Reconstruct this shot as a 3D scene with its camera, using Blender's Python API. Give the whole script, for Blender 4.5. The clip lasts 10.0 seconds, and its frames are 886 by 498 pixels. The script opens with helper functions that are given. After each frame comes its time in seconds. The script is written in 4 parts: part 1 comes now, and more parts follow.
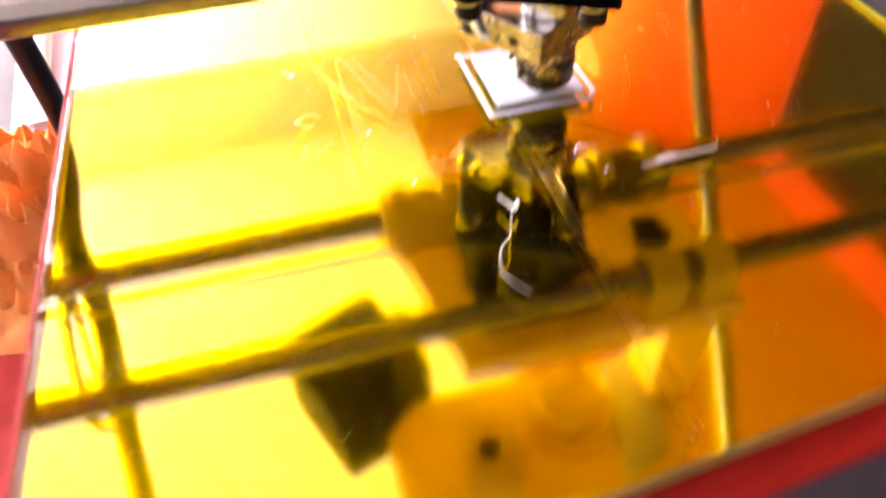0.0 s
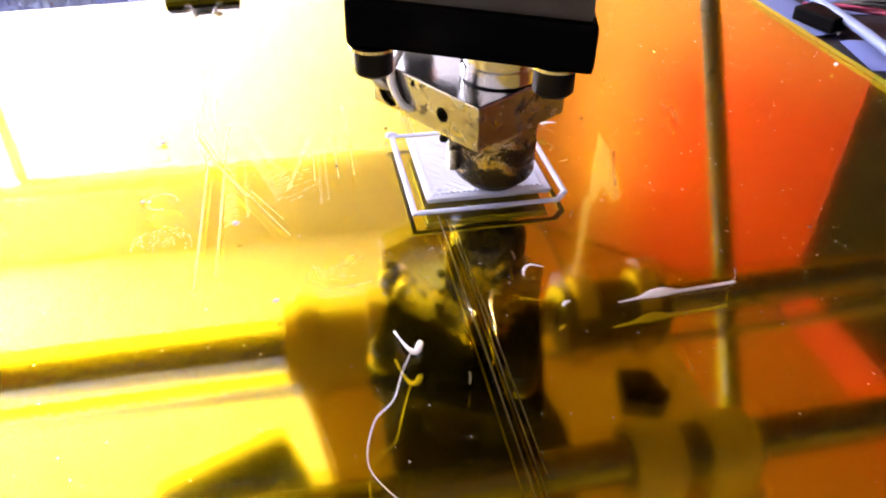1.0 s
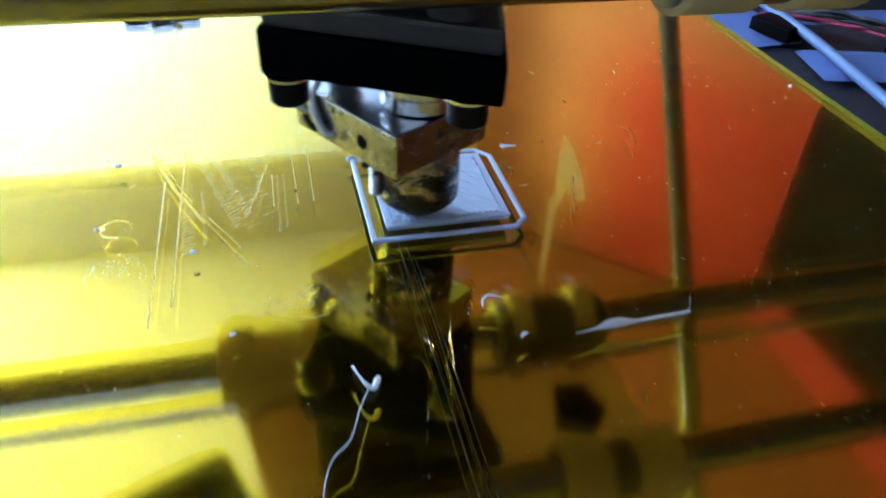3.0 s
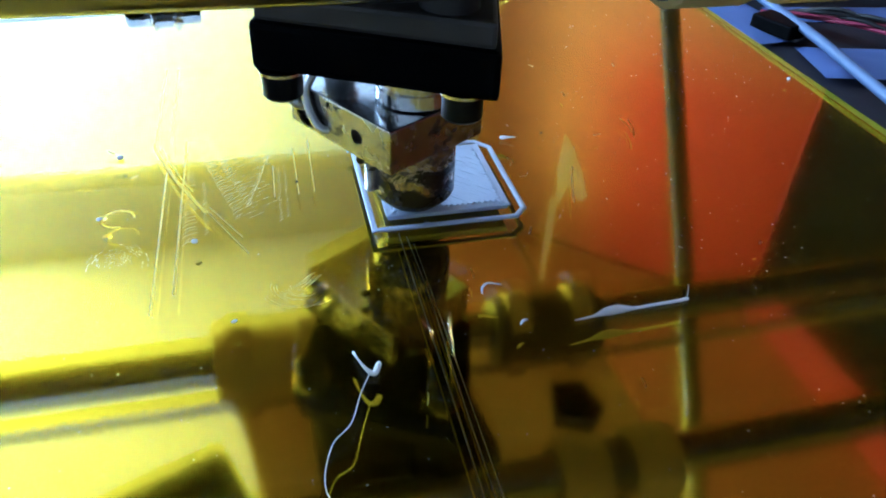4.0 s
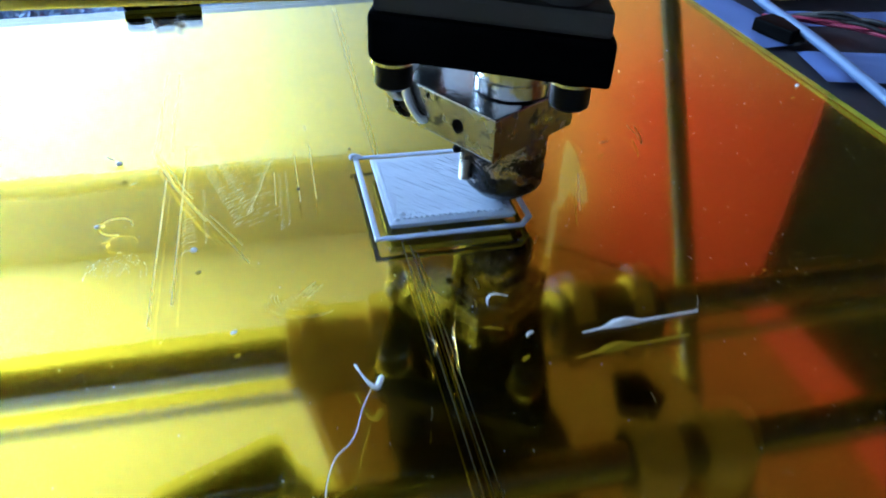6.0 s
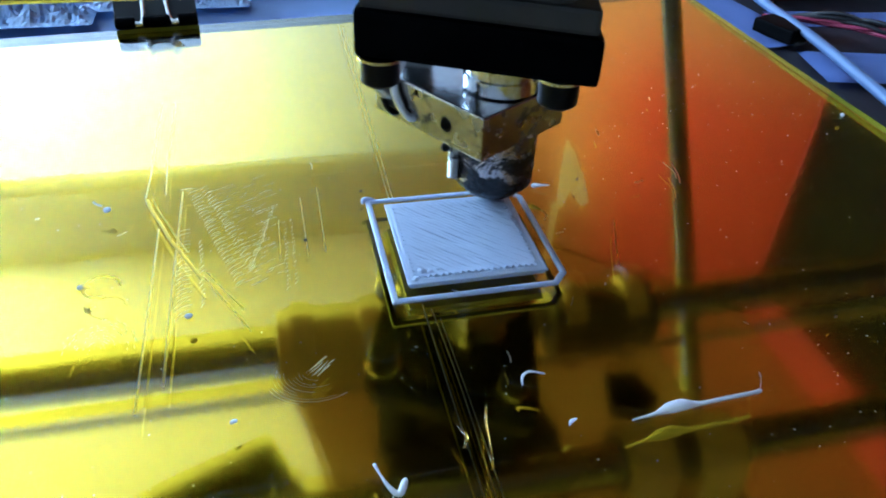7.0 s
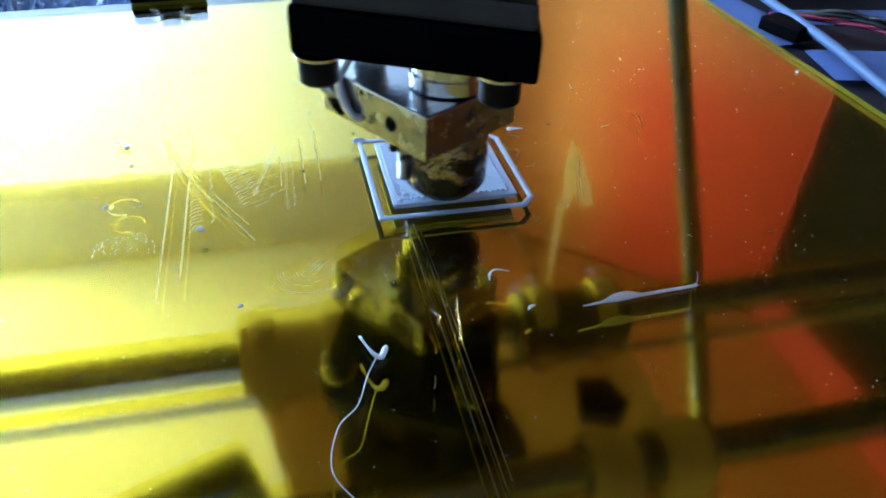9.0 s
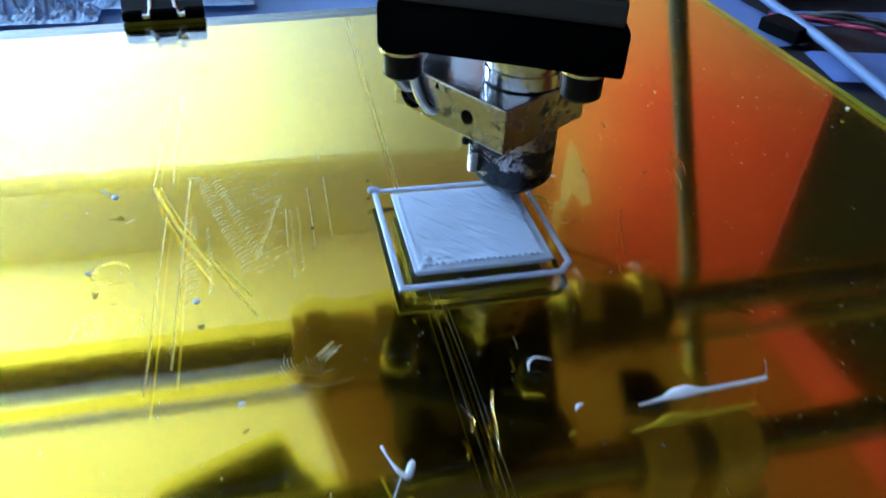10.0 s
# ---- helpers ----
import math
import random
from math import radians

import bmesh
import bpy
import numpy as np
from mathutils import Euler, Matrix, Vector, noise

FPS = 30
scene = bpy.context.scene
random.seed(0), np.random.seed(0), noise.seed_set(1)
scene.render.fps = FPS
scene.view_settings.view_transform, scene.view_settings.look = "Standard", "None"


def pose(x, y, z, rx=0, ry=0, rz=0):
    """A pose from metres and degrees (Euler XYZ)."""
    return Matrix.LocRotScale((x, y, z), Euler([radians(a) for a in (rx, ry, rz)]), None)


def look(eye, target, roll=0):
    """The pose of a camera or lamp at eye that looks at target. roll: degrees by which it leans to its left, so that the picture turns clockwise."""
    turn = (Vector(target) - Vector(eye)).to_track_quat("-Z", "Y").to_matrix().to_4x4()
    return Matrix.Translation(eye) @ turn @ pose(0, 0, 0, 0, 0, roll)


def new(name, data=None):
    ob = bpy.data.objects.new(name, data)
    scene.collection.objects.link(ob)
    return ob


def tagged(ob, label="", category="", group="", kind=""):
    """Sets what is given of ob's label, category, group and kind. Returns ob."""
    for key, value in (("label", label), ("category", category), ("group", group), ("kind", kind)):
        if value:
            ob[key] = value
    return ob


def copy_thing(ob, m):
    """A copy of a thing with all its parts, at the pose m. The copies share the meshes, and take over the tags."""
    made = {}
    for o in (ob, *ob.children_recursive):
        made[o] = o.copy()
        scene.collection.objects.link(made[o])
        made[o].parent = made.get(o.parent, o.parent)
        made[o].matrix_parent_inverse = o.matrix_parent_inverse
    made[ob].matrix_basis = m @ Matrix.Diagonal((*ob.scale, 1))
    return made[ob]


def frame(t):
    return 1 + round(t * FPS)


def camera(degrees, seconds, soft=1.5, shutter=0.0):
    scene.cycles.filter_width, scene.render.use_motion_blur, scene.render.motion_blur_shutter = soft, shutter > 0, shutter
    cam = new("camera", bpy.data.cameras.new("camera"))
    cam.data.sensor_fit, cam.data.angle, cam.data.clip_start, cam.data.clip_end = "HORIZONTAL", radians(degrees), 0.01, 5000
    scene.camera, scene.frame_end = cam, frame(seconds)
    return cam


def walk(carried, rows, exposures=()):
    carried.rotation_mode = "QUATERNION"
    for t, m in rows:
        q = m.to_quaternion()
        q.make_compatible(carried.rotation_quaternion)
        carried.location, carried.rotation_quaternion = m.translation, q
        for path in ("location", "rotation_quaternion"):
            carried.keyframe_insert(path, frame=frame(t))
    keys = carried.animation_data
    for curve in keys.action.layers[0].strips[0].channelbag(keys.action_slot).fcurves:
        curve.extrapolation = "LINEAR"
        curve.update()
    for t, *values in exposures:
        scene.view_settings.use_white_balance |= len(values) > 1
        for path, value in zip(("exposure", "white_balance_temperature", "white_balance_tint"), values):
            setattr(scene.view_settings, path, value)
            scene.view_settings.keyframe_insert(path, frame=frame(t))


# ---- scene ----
CAM_DEG = 61.60
CAM_ROWS = [
    (0.0, look((-0.0535, -0.1283, 0.0920), (-0.0369, -0.0601, 0.0207), -2.34)),
    (0.1, look((-0.0449, -0.1222, 0.0935), (-0.0299, -0.0533, 0.0225), -1.04)),
    (0.2, look((-0.0408, -0.1163, 0.0940), (-0.0246, -0.0458, 0.0250), 0.42)),
    (0.3, look((-0.0424, -0.1119, 0.0859), (-0.0235, -0.0380, 0.0212), 1.84)),
    (0.4, look((-0.0413, -0.1088, 0.0803), (-0.0222, -0.0338, 0.0171), 2.10)),
    (0.5, look((-0.0382, -0.1066, 0.0765), (-0.0201, -0.0312, 0.0133), 2.09)),
    (0.6, look((-0.0344, -0.1045, 0.0733), (-0.0166, -0.0287, 0.0105), 2.65)),
    (0.8, look((-0.0295, -0.0993, 0.0670), (-0.0125, -0.0222, 0.0056), 2.10)),
    (1.0, look((-0.0268, -0.0948, 0.0626), (-0.0102, -0.0167, 0.0024), 1.14)),
    (1.5, look((-0.0254, -0.0937, 0.0651), (-0.0050, -0.0166, 0.0047), 3.02)),
    (2.0, look((-0.0252, -0.0946, 0.0660), (-0.0044, -0.0172, 0.0062), 2.83)),
    (2.5, look((-0.0252, -0.0941, 0.0660), (-0.0043, -0.0168, 0.0060), 2.91)),
    (4.0, look((-0.0255, -0.0941, 0.0652), (-0.0047, -0.0170, 0.0050), 2.80)),
    (4.5, look((-0.0253, -0.0936, 0.0647), (-0.0048, -0.0163, 0.0047), 2.58)),
    (5.0, look((-0.0254, -0.0943, 0.0645), (-0.0053, -0.0167, 0.0046), 2.52)),
    (5.5, look((-0.0253, -0.0951, 0.0646), (-0.0049, -0.0175, 0.0048), 2.69)),
    (7.0, look((-0.0253, -0.0947, 0.0638), (-0.0046, -0.0171, 0.0041), 2.98)),
    (7.5, look((-0.0254, -0.0938, 0.0635), (-0.0049, -0.0161, 0.0039), 2.84)),
    (8.0, look((-0.0257, -0.0937, 0.0631), (-0.0054, -0.0160, 0.0035), 2.66)),
    (8.5, look((-0.0256, -0.0938, 0.0626), (-0.0056, -0.0160, 0.0031), 2.36)),
    (9.0, look((-0.0258, -0.0944, 0.0625), (-0.0057, -0.0165, 0.0031), 2.42)),
    (9.5, look((-0.0257, -0.0950, 0.0624), (-0.0057, -0.0170, 0.0032), 2.44)),
    (10.0, look((-0.0261, -0.0944, 0.0627), (-0.0057, -0.0167, 0.0030), 3.08)),
]
# seconds, millimetres along y
BED_SLIDE = [
    (0.0, 6.44), (0.1, 3.00), (0.2, 0.02), (0.3, 1.23), (0.4, 0.44), (0.5, -1.30), (0.6, 0.19), (0.7, 1.76), (0.8, 2.80),
    (0.9, 4.37), (1.0, 7.48), (1.1, 8.16), (1.2, 7.18), (1.3, 5.12), (1.4, 2.96), (1.5, 1.33), (1.6, -0.06), (1.7, 0.92),
    (1.8, 3.20), (1.9, 5.34), (2.0, 7.31), (2.1, 7.65), (2.2, 6.41), (2.3, 4.58), (2.4, 2.95), (2.5, 1.50), (2.6, 3.33),
    (2.7, 5.06), (2.83, 7.60), (2.9, 7.75), (3.0, 5.90), (3.13, 2.60), (3.2, 2.75), (3.3, 5.40), (3.42, 7.90), (3.5, 7.10), (3.67, 2.60), (3.73, 2.75), (3.8, 3.98), (3.9, 6.02), (4.0, 7.42), (4.1, 7.81), (4.2, 7.57), (4.3, 7.41), (4.4, 7.53), (4.5, 7.59),
    (4.6, 7.53), (4.7, 7.66), (4.8, 8.06), (4.9, 8.61), (5.0, 9.16), (5.1, 9.01), (5.2, 8.97), (5.3, 8.94), (5.4, 8.85),
    (5.5, 8.75), (5.6, 8.74), (5.7, 8.40), (5.8, 7.90), (5.9, 6.50), (6.0, 4.30), (6.1, 1.70), (6.2, -1.05), (6.3, -3.90), (6.4, -6.60), (6.5, -8.50), (6.6, -9.10), (6.8, -9.36), (6.9, -9.82), (7.0, -10.21), (7.1, -10.36), (7.2, -10.36), (7.3,
    -10.18), (7.4, -9.91), (7.5, -9.56), (7.6, -9.36), (7.7, -8.90), (7.8, -8.13), (7.9, -6.80), (8.0, -4.85), (8.1, -3.51),
    (8.2, -1.78), (8.3, 0.19), (8.4, 2.54), (8.5, 5.36), (8.6, 6.63), (8.7, 7.61), (8.8, 8.20), (8.9, 8.43), (9.0, 8.33),
    (9.1, 8.61), (9.2, 8.60), (9.3, 8.18), (9.4, 7.04), (9.5, 5.09), (9.6, 2.64), (9.7, -0.06), (9.8, -2.90), (9.9, -5.81),
    (10.0, -8.73),
]
# seconds, millimetres along x
HEAD_SLIDE = [
    (0.0, 1.49), (0.1, -0.25), (0.2, -2.00), (0.3, -3.75), (0.4, -5.77), (0.5, -7.35), (0.6, -6.41), (0.7, -5.56), (0.8,
    -3.90), (0.9, -1.44), (1.0, 0.91), (1.1, 1.37), (1.2, -0.11), (1.3, -2.22), (1.4, -4.28), (1.5, -5.91), (1.6, -6.29),
    (1.7, -5.69), (1.8, -4.71), (1.9, -2.93), (2.0, -0.78), (2.1, -0.40), (2.2, -1.68), (2.3, -3.63), (2.4, -5.67), (2.5,
    -7.37), (2.6, -6.24), (2.7, -4.51), (2.83, -2.10), (2.9, -2.25), (3.0, -4.30), (3.13, -7.40), (3.2, -7.30), (3.3, -5.20), (3.42, -3.00), (3.5, -4.00), (3.67, -7.70), (3.73, -7.50), (3.8, -6.58), (3.9, -5.88), (4.0, -5.31), (4.1, -5.43), (4.2, -6.53), (4.3, -7.18),
    (4.4, -7.35), (4.5, -7.47), (4.6, -7.57), (4.7, -7.72), (4.8, -7.97), (4.9, -8.24), (5.0, -8.57), (5.1, -8.05), (5.2,
    -6.48), (5.3, -3.98), (5.4, -1.48), (5.5, 0.58), (5.6, 2.58), (5.7, 4.64), (5.8, 6.90), (5.9, 8.40), (6.0, 9.05), (6.1, 9.15), (6.3, 9.20), (6.5, 9.35), (6.65, 9.70), (6.8, 9.72), (6.9, 8.83), (7.0, 7.24), (7.1,
    5.42), (7.2, 3.33), (7.3, 1.12), (7.4, -0.90), (7.5, -2.90), (7.6, -4.77), (7.7, -6.41), (7.8, -7.46), (7.9, -8.16),
    (8.0, -8.69), (8.1, -8.70), (8.2, -8.72), (8.3, -8.72), (8.4, -8.69), (8.5, -8.73), (8.6, -8.56), (8.7, -8.02), (8.8,
    -6.54), (8.9, -4.22), (9.0, -1.68), (9.1, 1.03), (9.2, 3.94), (9.3, 6.50), (9.4, 8.26), (9.5, 9.09), (9.6, 9.13), (9.7,
    9.09), (9.8, 9.04), (9.9, 9.01), (10.0, 8.95),
]
cam = camera(CAM_DEG, 10.0, 1.9, 0.5)
walk(cam, CAM_ROWS, [(0.0, 1.16, 8400, 41), (0.6, 0.88, 8100, 43), (1.0, 0.49, 7200, 37), (1.5, 0.06, 6050, 26),
                     (2.2, -0.40, 5350, 23), (2.7, -0.56, 4950, 13), (4.0, -0.60, 4600, 3), (10.0, -0.67, 4600, 4)])

# ---- light ----
world = bpy.data.worlds.new("world")
scene.world = world
world.use_nodes = True
wn = world.node_tree.nodes
sky = wn.new("ShaderNodeTexSky")
sky.sky_type, sky.sun_disc = "NISHITA", False
sky.sun_elevation, sky.sun_rotation = radians(28), radians(-150)
wn["Background"].inputs["Strength"].default_value = 0.12
world.node_tree.links.new(sky.outputs[0], wn["Background"].inputs["Color"])

window_light = bpy.data.lights.new("window_light", "AREA")
window_light.shape, window_light.size, window_light.size_y = "RECTANGLE", 1.0, 1.15
window_light.energy, window_light.color = 235, (0.76, 0.88, 1.0)
new("window_light", window_light).matrix_world = look((-1.62, 2.28, 0.70), (-1.15, 0.0, 0.95))

# added lamp that brightens the curtain from behind
curtain_light = bpy.data.lights.new("curtain_backlight", "AREA")
curtain_light.shape, curtain_light.size, curtain_light.size_y = "RECTANGLE", 0.44, 1.4
curtain_light.energy, curtain_light.color = 13.5, (1.0, 0.95, 0.88)
new("curtain_backlight", curtain_light).matrix_world = look((1.23, 2.29, 0.65), (1.23, 1.0, 0.55))

# ---- materials ----
MM = 0.001


def material(name, color, rough=0.5, metal=0.0, vary=0.15, scale=200.0, bump=0.0, bump_scale=600.0, rough_vary=0.1, spread=0.0):
    """Principled surface: two scales of tone, uneven gloss, fine relief."""
    m = bpy.data.materials.new(name)
    m.use_nodes = True
    nt, b = m.node_tree, m.node_tree.nodes["Principled BSDF"]
    b.inputs["Roughness"].default_value, b.inputs["Metallic"].default_value = rough, metal
    co = nt.nodes.new("ShaderNodeTexCoord")
    n1, n2 = nt.nodes.new("ShaderNodeTexNoise"), nt.nodes.new("ShaderNodeTexNoise")
    n1.inputs["Scale"].default_value, n2.inputs["Scale"].default_value = scale, scale * 0.13
    n1.inputs["Detail"].default_value = 6
    add = nt.nodes.new("ShaderNodeMath")
    add.operation = "ADD"
    for n, k in ((n1, 0), (n2, 1)):
        nt.links.new(co.outputs["Object"], n.inputs["Vector"])
        nt.links.new(n.outputs["Fac"], add.inputs[k])
    ramp = nt.nodes.new("ShaderNodeMapRange")
    ramp.inputs["From Min"].default_value, ramp.inputs["From Max"].default_value = 0.6, 1.4
    ramp.inputs["To Min"].default_value, ramp.inputs["To Max"].default_value = 1 - vary, 1 + vary
    nt.links.new(add.outputs[0], ramp.inputs["Value"])
    mul = nt.nodes.new("ShaderNodeVectorMath")
    mul.operation = "SCALE"
    mul.inputs[0].default_value = color[:3]
    tone = ramp.outputs["Result"]
    if spread:
        info = nt.nodes.new("ShaderNodeObjectInfo")
        rr = nt.nodes.new("ShaderNodeMapRange")
        rr.inputs["To Min"].default_value, rr.inputs["To Max"].default_value = 1 - spread, 1 + spread
        nt.links.new(info.outputs["Random"], rr.inputs["Value"])
        mm = nt.nodes.new("ShaderNodeMath")
        mm.operation = "MULTIPLY"
        nt.links.new(tone, mm.inputs[0])
        nt.links.new(rr.outputs["Result"], mm.inputs[1])
        tone = mm.outputs[0]
    nt.links.new(tone, mul.inputs["Scale"])
    nt.links.new(mul.outputs["Vector"], b.inputs["Base Color"])
    rv = nt.nodes.new("ShaderNodeMapRange")
    rv.inputs["To Min"].default_value, rv.inputs["To Max"].default_value = max(0.0, rough - rough_vary), min(1.0, rough + rough_vary)
    nt.links.new(n1.outputs["Fac"], rv.inputs["Value"])
    nt.links.new(rv.outputs["Result"], b.inputs["Roughness"])
    if bump:
        n3, bp = nt.nodes.new("ShaderNodeTexNoise"), nt.nodes.new("ShaderNodeBump")
        n3.inputs["Scale"].default_value, n3.inputs["Detail"].default_value = bump_scale, 4
        bp.inputs["Strength"].default_value, bp.inputs["Distance"].default_value = bump, 0.0006
        nt.links.new(co.outputs["Object"], n3.inputs["Vector"])
        nt.links.new(n3.outputs["Fac"], bp.inputs["Height"])
        nt.links.new(bp.outputs["Normal"], b.inputs["Normal"])
    return m


def glass_material(name, color, rough=0.0, ior=1.45, bump=0.0, bump_scale=90.0):
    m = material(name, color, rough, 0.0, 0.04, 60.0, bump, bump_scale, 0.0)
    b = m.node_tree.nodes["Principled BSDF"]
    b.inputs["Transmission Weight"].default_value, b.inputs["IOR"].default_value = 1.0, ior
    return m


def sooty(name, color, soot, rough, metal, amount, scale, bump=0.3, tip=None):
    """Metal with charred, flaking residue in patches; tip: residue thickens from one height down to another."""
    m = material(name, color, rough, metal, 0.12, 400.0, bump, 900.0)
    nt, b = m.node_tree, m.node_tree.nodes["Principled BSDF"]
    src = b.inputs["Base Color"].links[0].from_socket
    co = nt.nodes.new("ShaderNodeTexCoord")
    n = nt.nodes.new("ShaderNodeTexNoise")
    n.inputs["Scale"].default_value, n.inputs["Detail"].default_value, n.inputs["Roughness"].default_value = scale, 8, 0.7
    n.inputs["Distortion"].default_value = 0.5
    flakes = nt.nodes.new("ShaderNodeMapping")
    flakes.inputs["Scale"].default_value = (1.0, 1.0, 1.7)
    nt.links.new(co.outputs["Object"], flakes.inputs["Vector"])
    nt.links.new(flakes.outputs["Vector"], n.inputs["Vector"])
    fac = n.outputs["Fac"]
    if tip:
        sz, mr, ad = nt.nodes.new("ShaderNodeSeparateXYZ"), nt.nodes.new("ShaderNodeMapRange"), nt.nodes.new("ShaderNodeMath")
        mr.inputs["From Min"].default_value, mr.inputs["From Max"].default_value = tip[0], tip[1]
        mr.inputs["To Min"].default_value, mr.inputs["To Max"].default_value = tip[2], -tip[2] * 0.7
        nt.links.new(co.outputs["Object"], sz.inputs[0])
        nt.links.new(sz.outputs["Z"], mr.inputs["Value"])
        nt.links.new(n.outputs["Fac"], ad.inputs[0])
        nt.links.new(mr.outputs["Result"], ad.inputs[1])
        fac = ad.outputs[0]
    cr = nt.nodes.new("ShaderNodeMapRange")
    cr.inputs["From Min"].default_value, cr.inputs["From Max"].default_value = amount, amount + 0.03
    nt.links.new(fac, cr.inputs["Value"])
    mix = nt.nodes.new("ShaderNodeMix")
    mix.data_type = "RGBA"
    nt.links.new(cr.outputs["Result"], mix.inputs["Factor"])
    nt.links.new(src, mix.inputs[6])
    mix.inputs[7].default_value = (*soot, 1)
    nt.links.new(mix.outputs[2], b.inputs["Base Color"])
    inv = nt.nodes.new("ShaderNodeMapRange")
    inv.inputs["To Min"].default_value, inv.inputs["To Max"].default_value = metal, 0.0
    nt.links.new(cr.outputs["Result"], inv.inputs["Value"])
    nt.links.new(inv.outputs["Result"], b.inputs["Metallic"])
    return m


# amber polyimide film over a mirror tile
FILM = glass_material("amber_film_glass", (0.80, 0.67, 0.07), 0.0, 1.41, 0.012, 140.0)
MIRROR = material("silvered_mirror", (0.93, 0.92, 0.90), 0.085, 1.0, 0.03, 30.0, 0.0, 100.0, 0.03)
FILM_MARK = glass_material("film_crease", (0.98, 0.90, 0.55), 0.28, 1.13)
GLUE = glass_material("amber_glue", (0.95, 0.66, 0.14), 0.04, 1.45)
EDGE = material("ground_glass_edge", (0.20, 0.22, 0.08), 0.4, 0, 0.15, 300)
PCB = material("red_circuit_board", (0.20, 0.008, 0.005), 0.7, 0, 0.1, 300)


def translucent(m, amount, color):
    nt = m.node_tree
    out, b = nt.nodes["Material Output"], nt.nodes["Principled BSDF"]
    tr, mix = nt.nodes.new("ShaderNodeBsdfTranslucent"), nt.nodes.new("ShaderNodeMixShader")
    tr.inputs["Color"].default_value = (*color, 1)
    mix.inputs[0].default_value = amount
    nt.links.new(b.outputs[0], mix.inputs[1])
    nt.links.new(tr.outputs[0], mix.inputs[2])
    nt.links.new(mix.outputs[0], out.inputs["Surface"])
    return m


def waxy(m, weight, radius):
    b = m.node_tree.nodes["Principled BSDF"]
    b.inputs["Subsurface Weight"].default_value, b.inputs["Subsurface Scale"].default_value = weight, radius
    b.inputs["Subsurface Radius"].default_value = (1, 1, 1)
    return m


PLA = translucent(waxy(material("white_plastic", (0.62, 0.68, 0.82), 0.2, 0, 0.06, 500, 0.25, 700), 0.35, 0.0003), 0.25, (0.8, 0.84, 0.95))
PLA_FIL = translucent(waxy(material("natural_filament", (0.76, 0.76, 0.80), 0.3, 0, 0.08, 500, 0.15), 0.7, 0.001), 0.35, (0.9, 0.9, 0.95))
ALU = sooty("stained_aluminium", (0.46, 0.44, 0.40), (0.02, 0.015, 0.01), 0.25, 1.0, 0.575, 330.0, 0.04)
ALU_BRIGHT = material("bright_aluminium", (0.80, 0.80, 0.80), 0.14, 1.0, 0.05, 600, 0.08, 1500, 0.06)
ALU_TOP = material("lightened_top_aluminium", (0.62, 0.63, 0.66), 0.16, 1.0, 0.06, 300, 0.05, 900, 0.05)
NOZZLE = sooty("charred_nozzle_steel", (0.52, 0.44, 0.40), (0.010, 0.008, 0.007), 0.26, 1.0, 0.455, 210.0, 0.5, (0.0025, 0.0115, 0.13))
BLACK = material("black_plastic", (0.0012, 0.0012, 0.0014), 0.6, 0, 0.25, 300, 0.15, 900)
BLACK.node_tree.nodes["Principled BSDF"].inputs["Specular IOR Level"].default_value = 0.03
PCB.node_tree.nodes["Principled BSDF"].inputs["Specular IOR Level"].default_value = 0.1
BLACK_GLOSS = material("black_oxide_steel", (0.0015, 0.0015, 0.0018), 0.4, 0.0, 0.2, 300)
BLACK_GLOSS.node_tree.nodes["Principled BSDF"].inputs["Specular IOR Level"].default_value = 0.2
GREY_PLATE = material("grey_plate", (0.045, 0.040, 0.036), 0.5, 0.1, 0.2, 250, 0.1)
CHROME = material("hardened_steel_rod", (0.34, 0.33, 0.32), 0.24, 1.0, 0.08, 150, 0.03, 900, 0.05)
BEARING = material("worn_bearing_steel", (0.16, 0.14, 0.11), 0.32, 0.7, 0.15, 200, 0.1)
DUCT = material("dark_brown_plastic", (0.05, 0.026, 0.012), 0.6, 0, 0.2, 200, 0.2)
THREAD = material("zinc_threaded_rod", (0.20, 0.19, 0.16), 0.30, 1.0, 0.15, 250)
BEIGE = translucent(material("cream_printed_plastic", (0.92, 0.71, 0.30), 0.5, 0, 0.1, 250, 0.3, 500), 0.3, (0.92, 0.70, 0.28))
BELT = material("tan_belt", (0.42, 0.36, 0.20), 0.6, 0, 0.1, 300)
WHITE_TIE = material("white_nylon", (0.78, 0.76, 0.70), 0.42, 0, 0.05, 300)
BLUE_SHEET = material("pale_blue_paper", (0.17, 0.23, 0.52), 0.7, 0, 0.1, 20, 0.2, 60)
FOIL = material("crumpled_silver_foil", (0.60, 0.74, 1.0), 0.18, 0.6, 0.1, 60, 0.8, 80)
WIRE_RED = material("red_wire", (0.30, 0.03, 0.08), 0.4, 0, 0.1, 200)
WIRE_BROWN = material("brown_wire", (0.30, 0.13, 0.07), 0.45, 0, 0.1, 200)
WIRE_BLACK = material("black_wire", (0.012, 0.012, 0.014), 0.45, 0, 0.2, 200)
SLEEVE = material("braided_silver_sleeve", (0.72, 0.72, 0.74), 0.22, 0.7, 0.1, 400, 0.2, 1200)
GREY_TUBE = material("translucent_tube", (0.075, 0.11, 0.21), 0.6, 0, 0.08, 100)
LIGHT_SHEET = material("pale_sheet", (0.34, 0.46, 0.80), 0.6, 0, 0.12, 20, 0.3, 60)
TABLE = material("dark_table_top", (0.025, 0.024, 0.03), 0.5, 0, 0.25, 30, 0.2, 150)
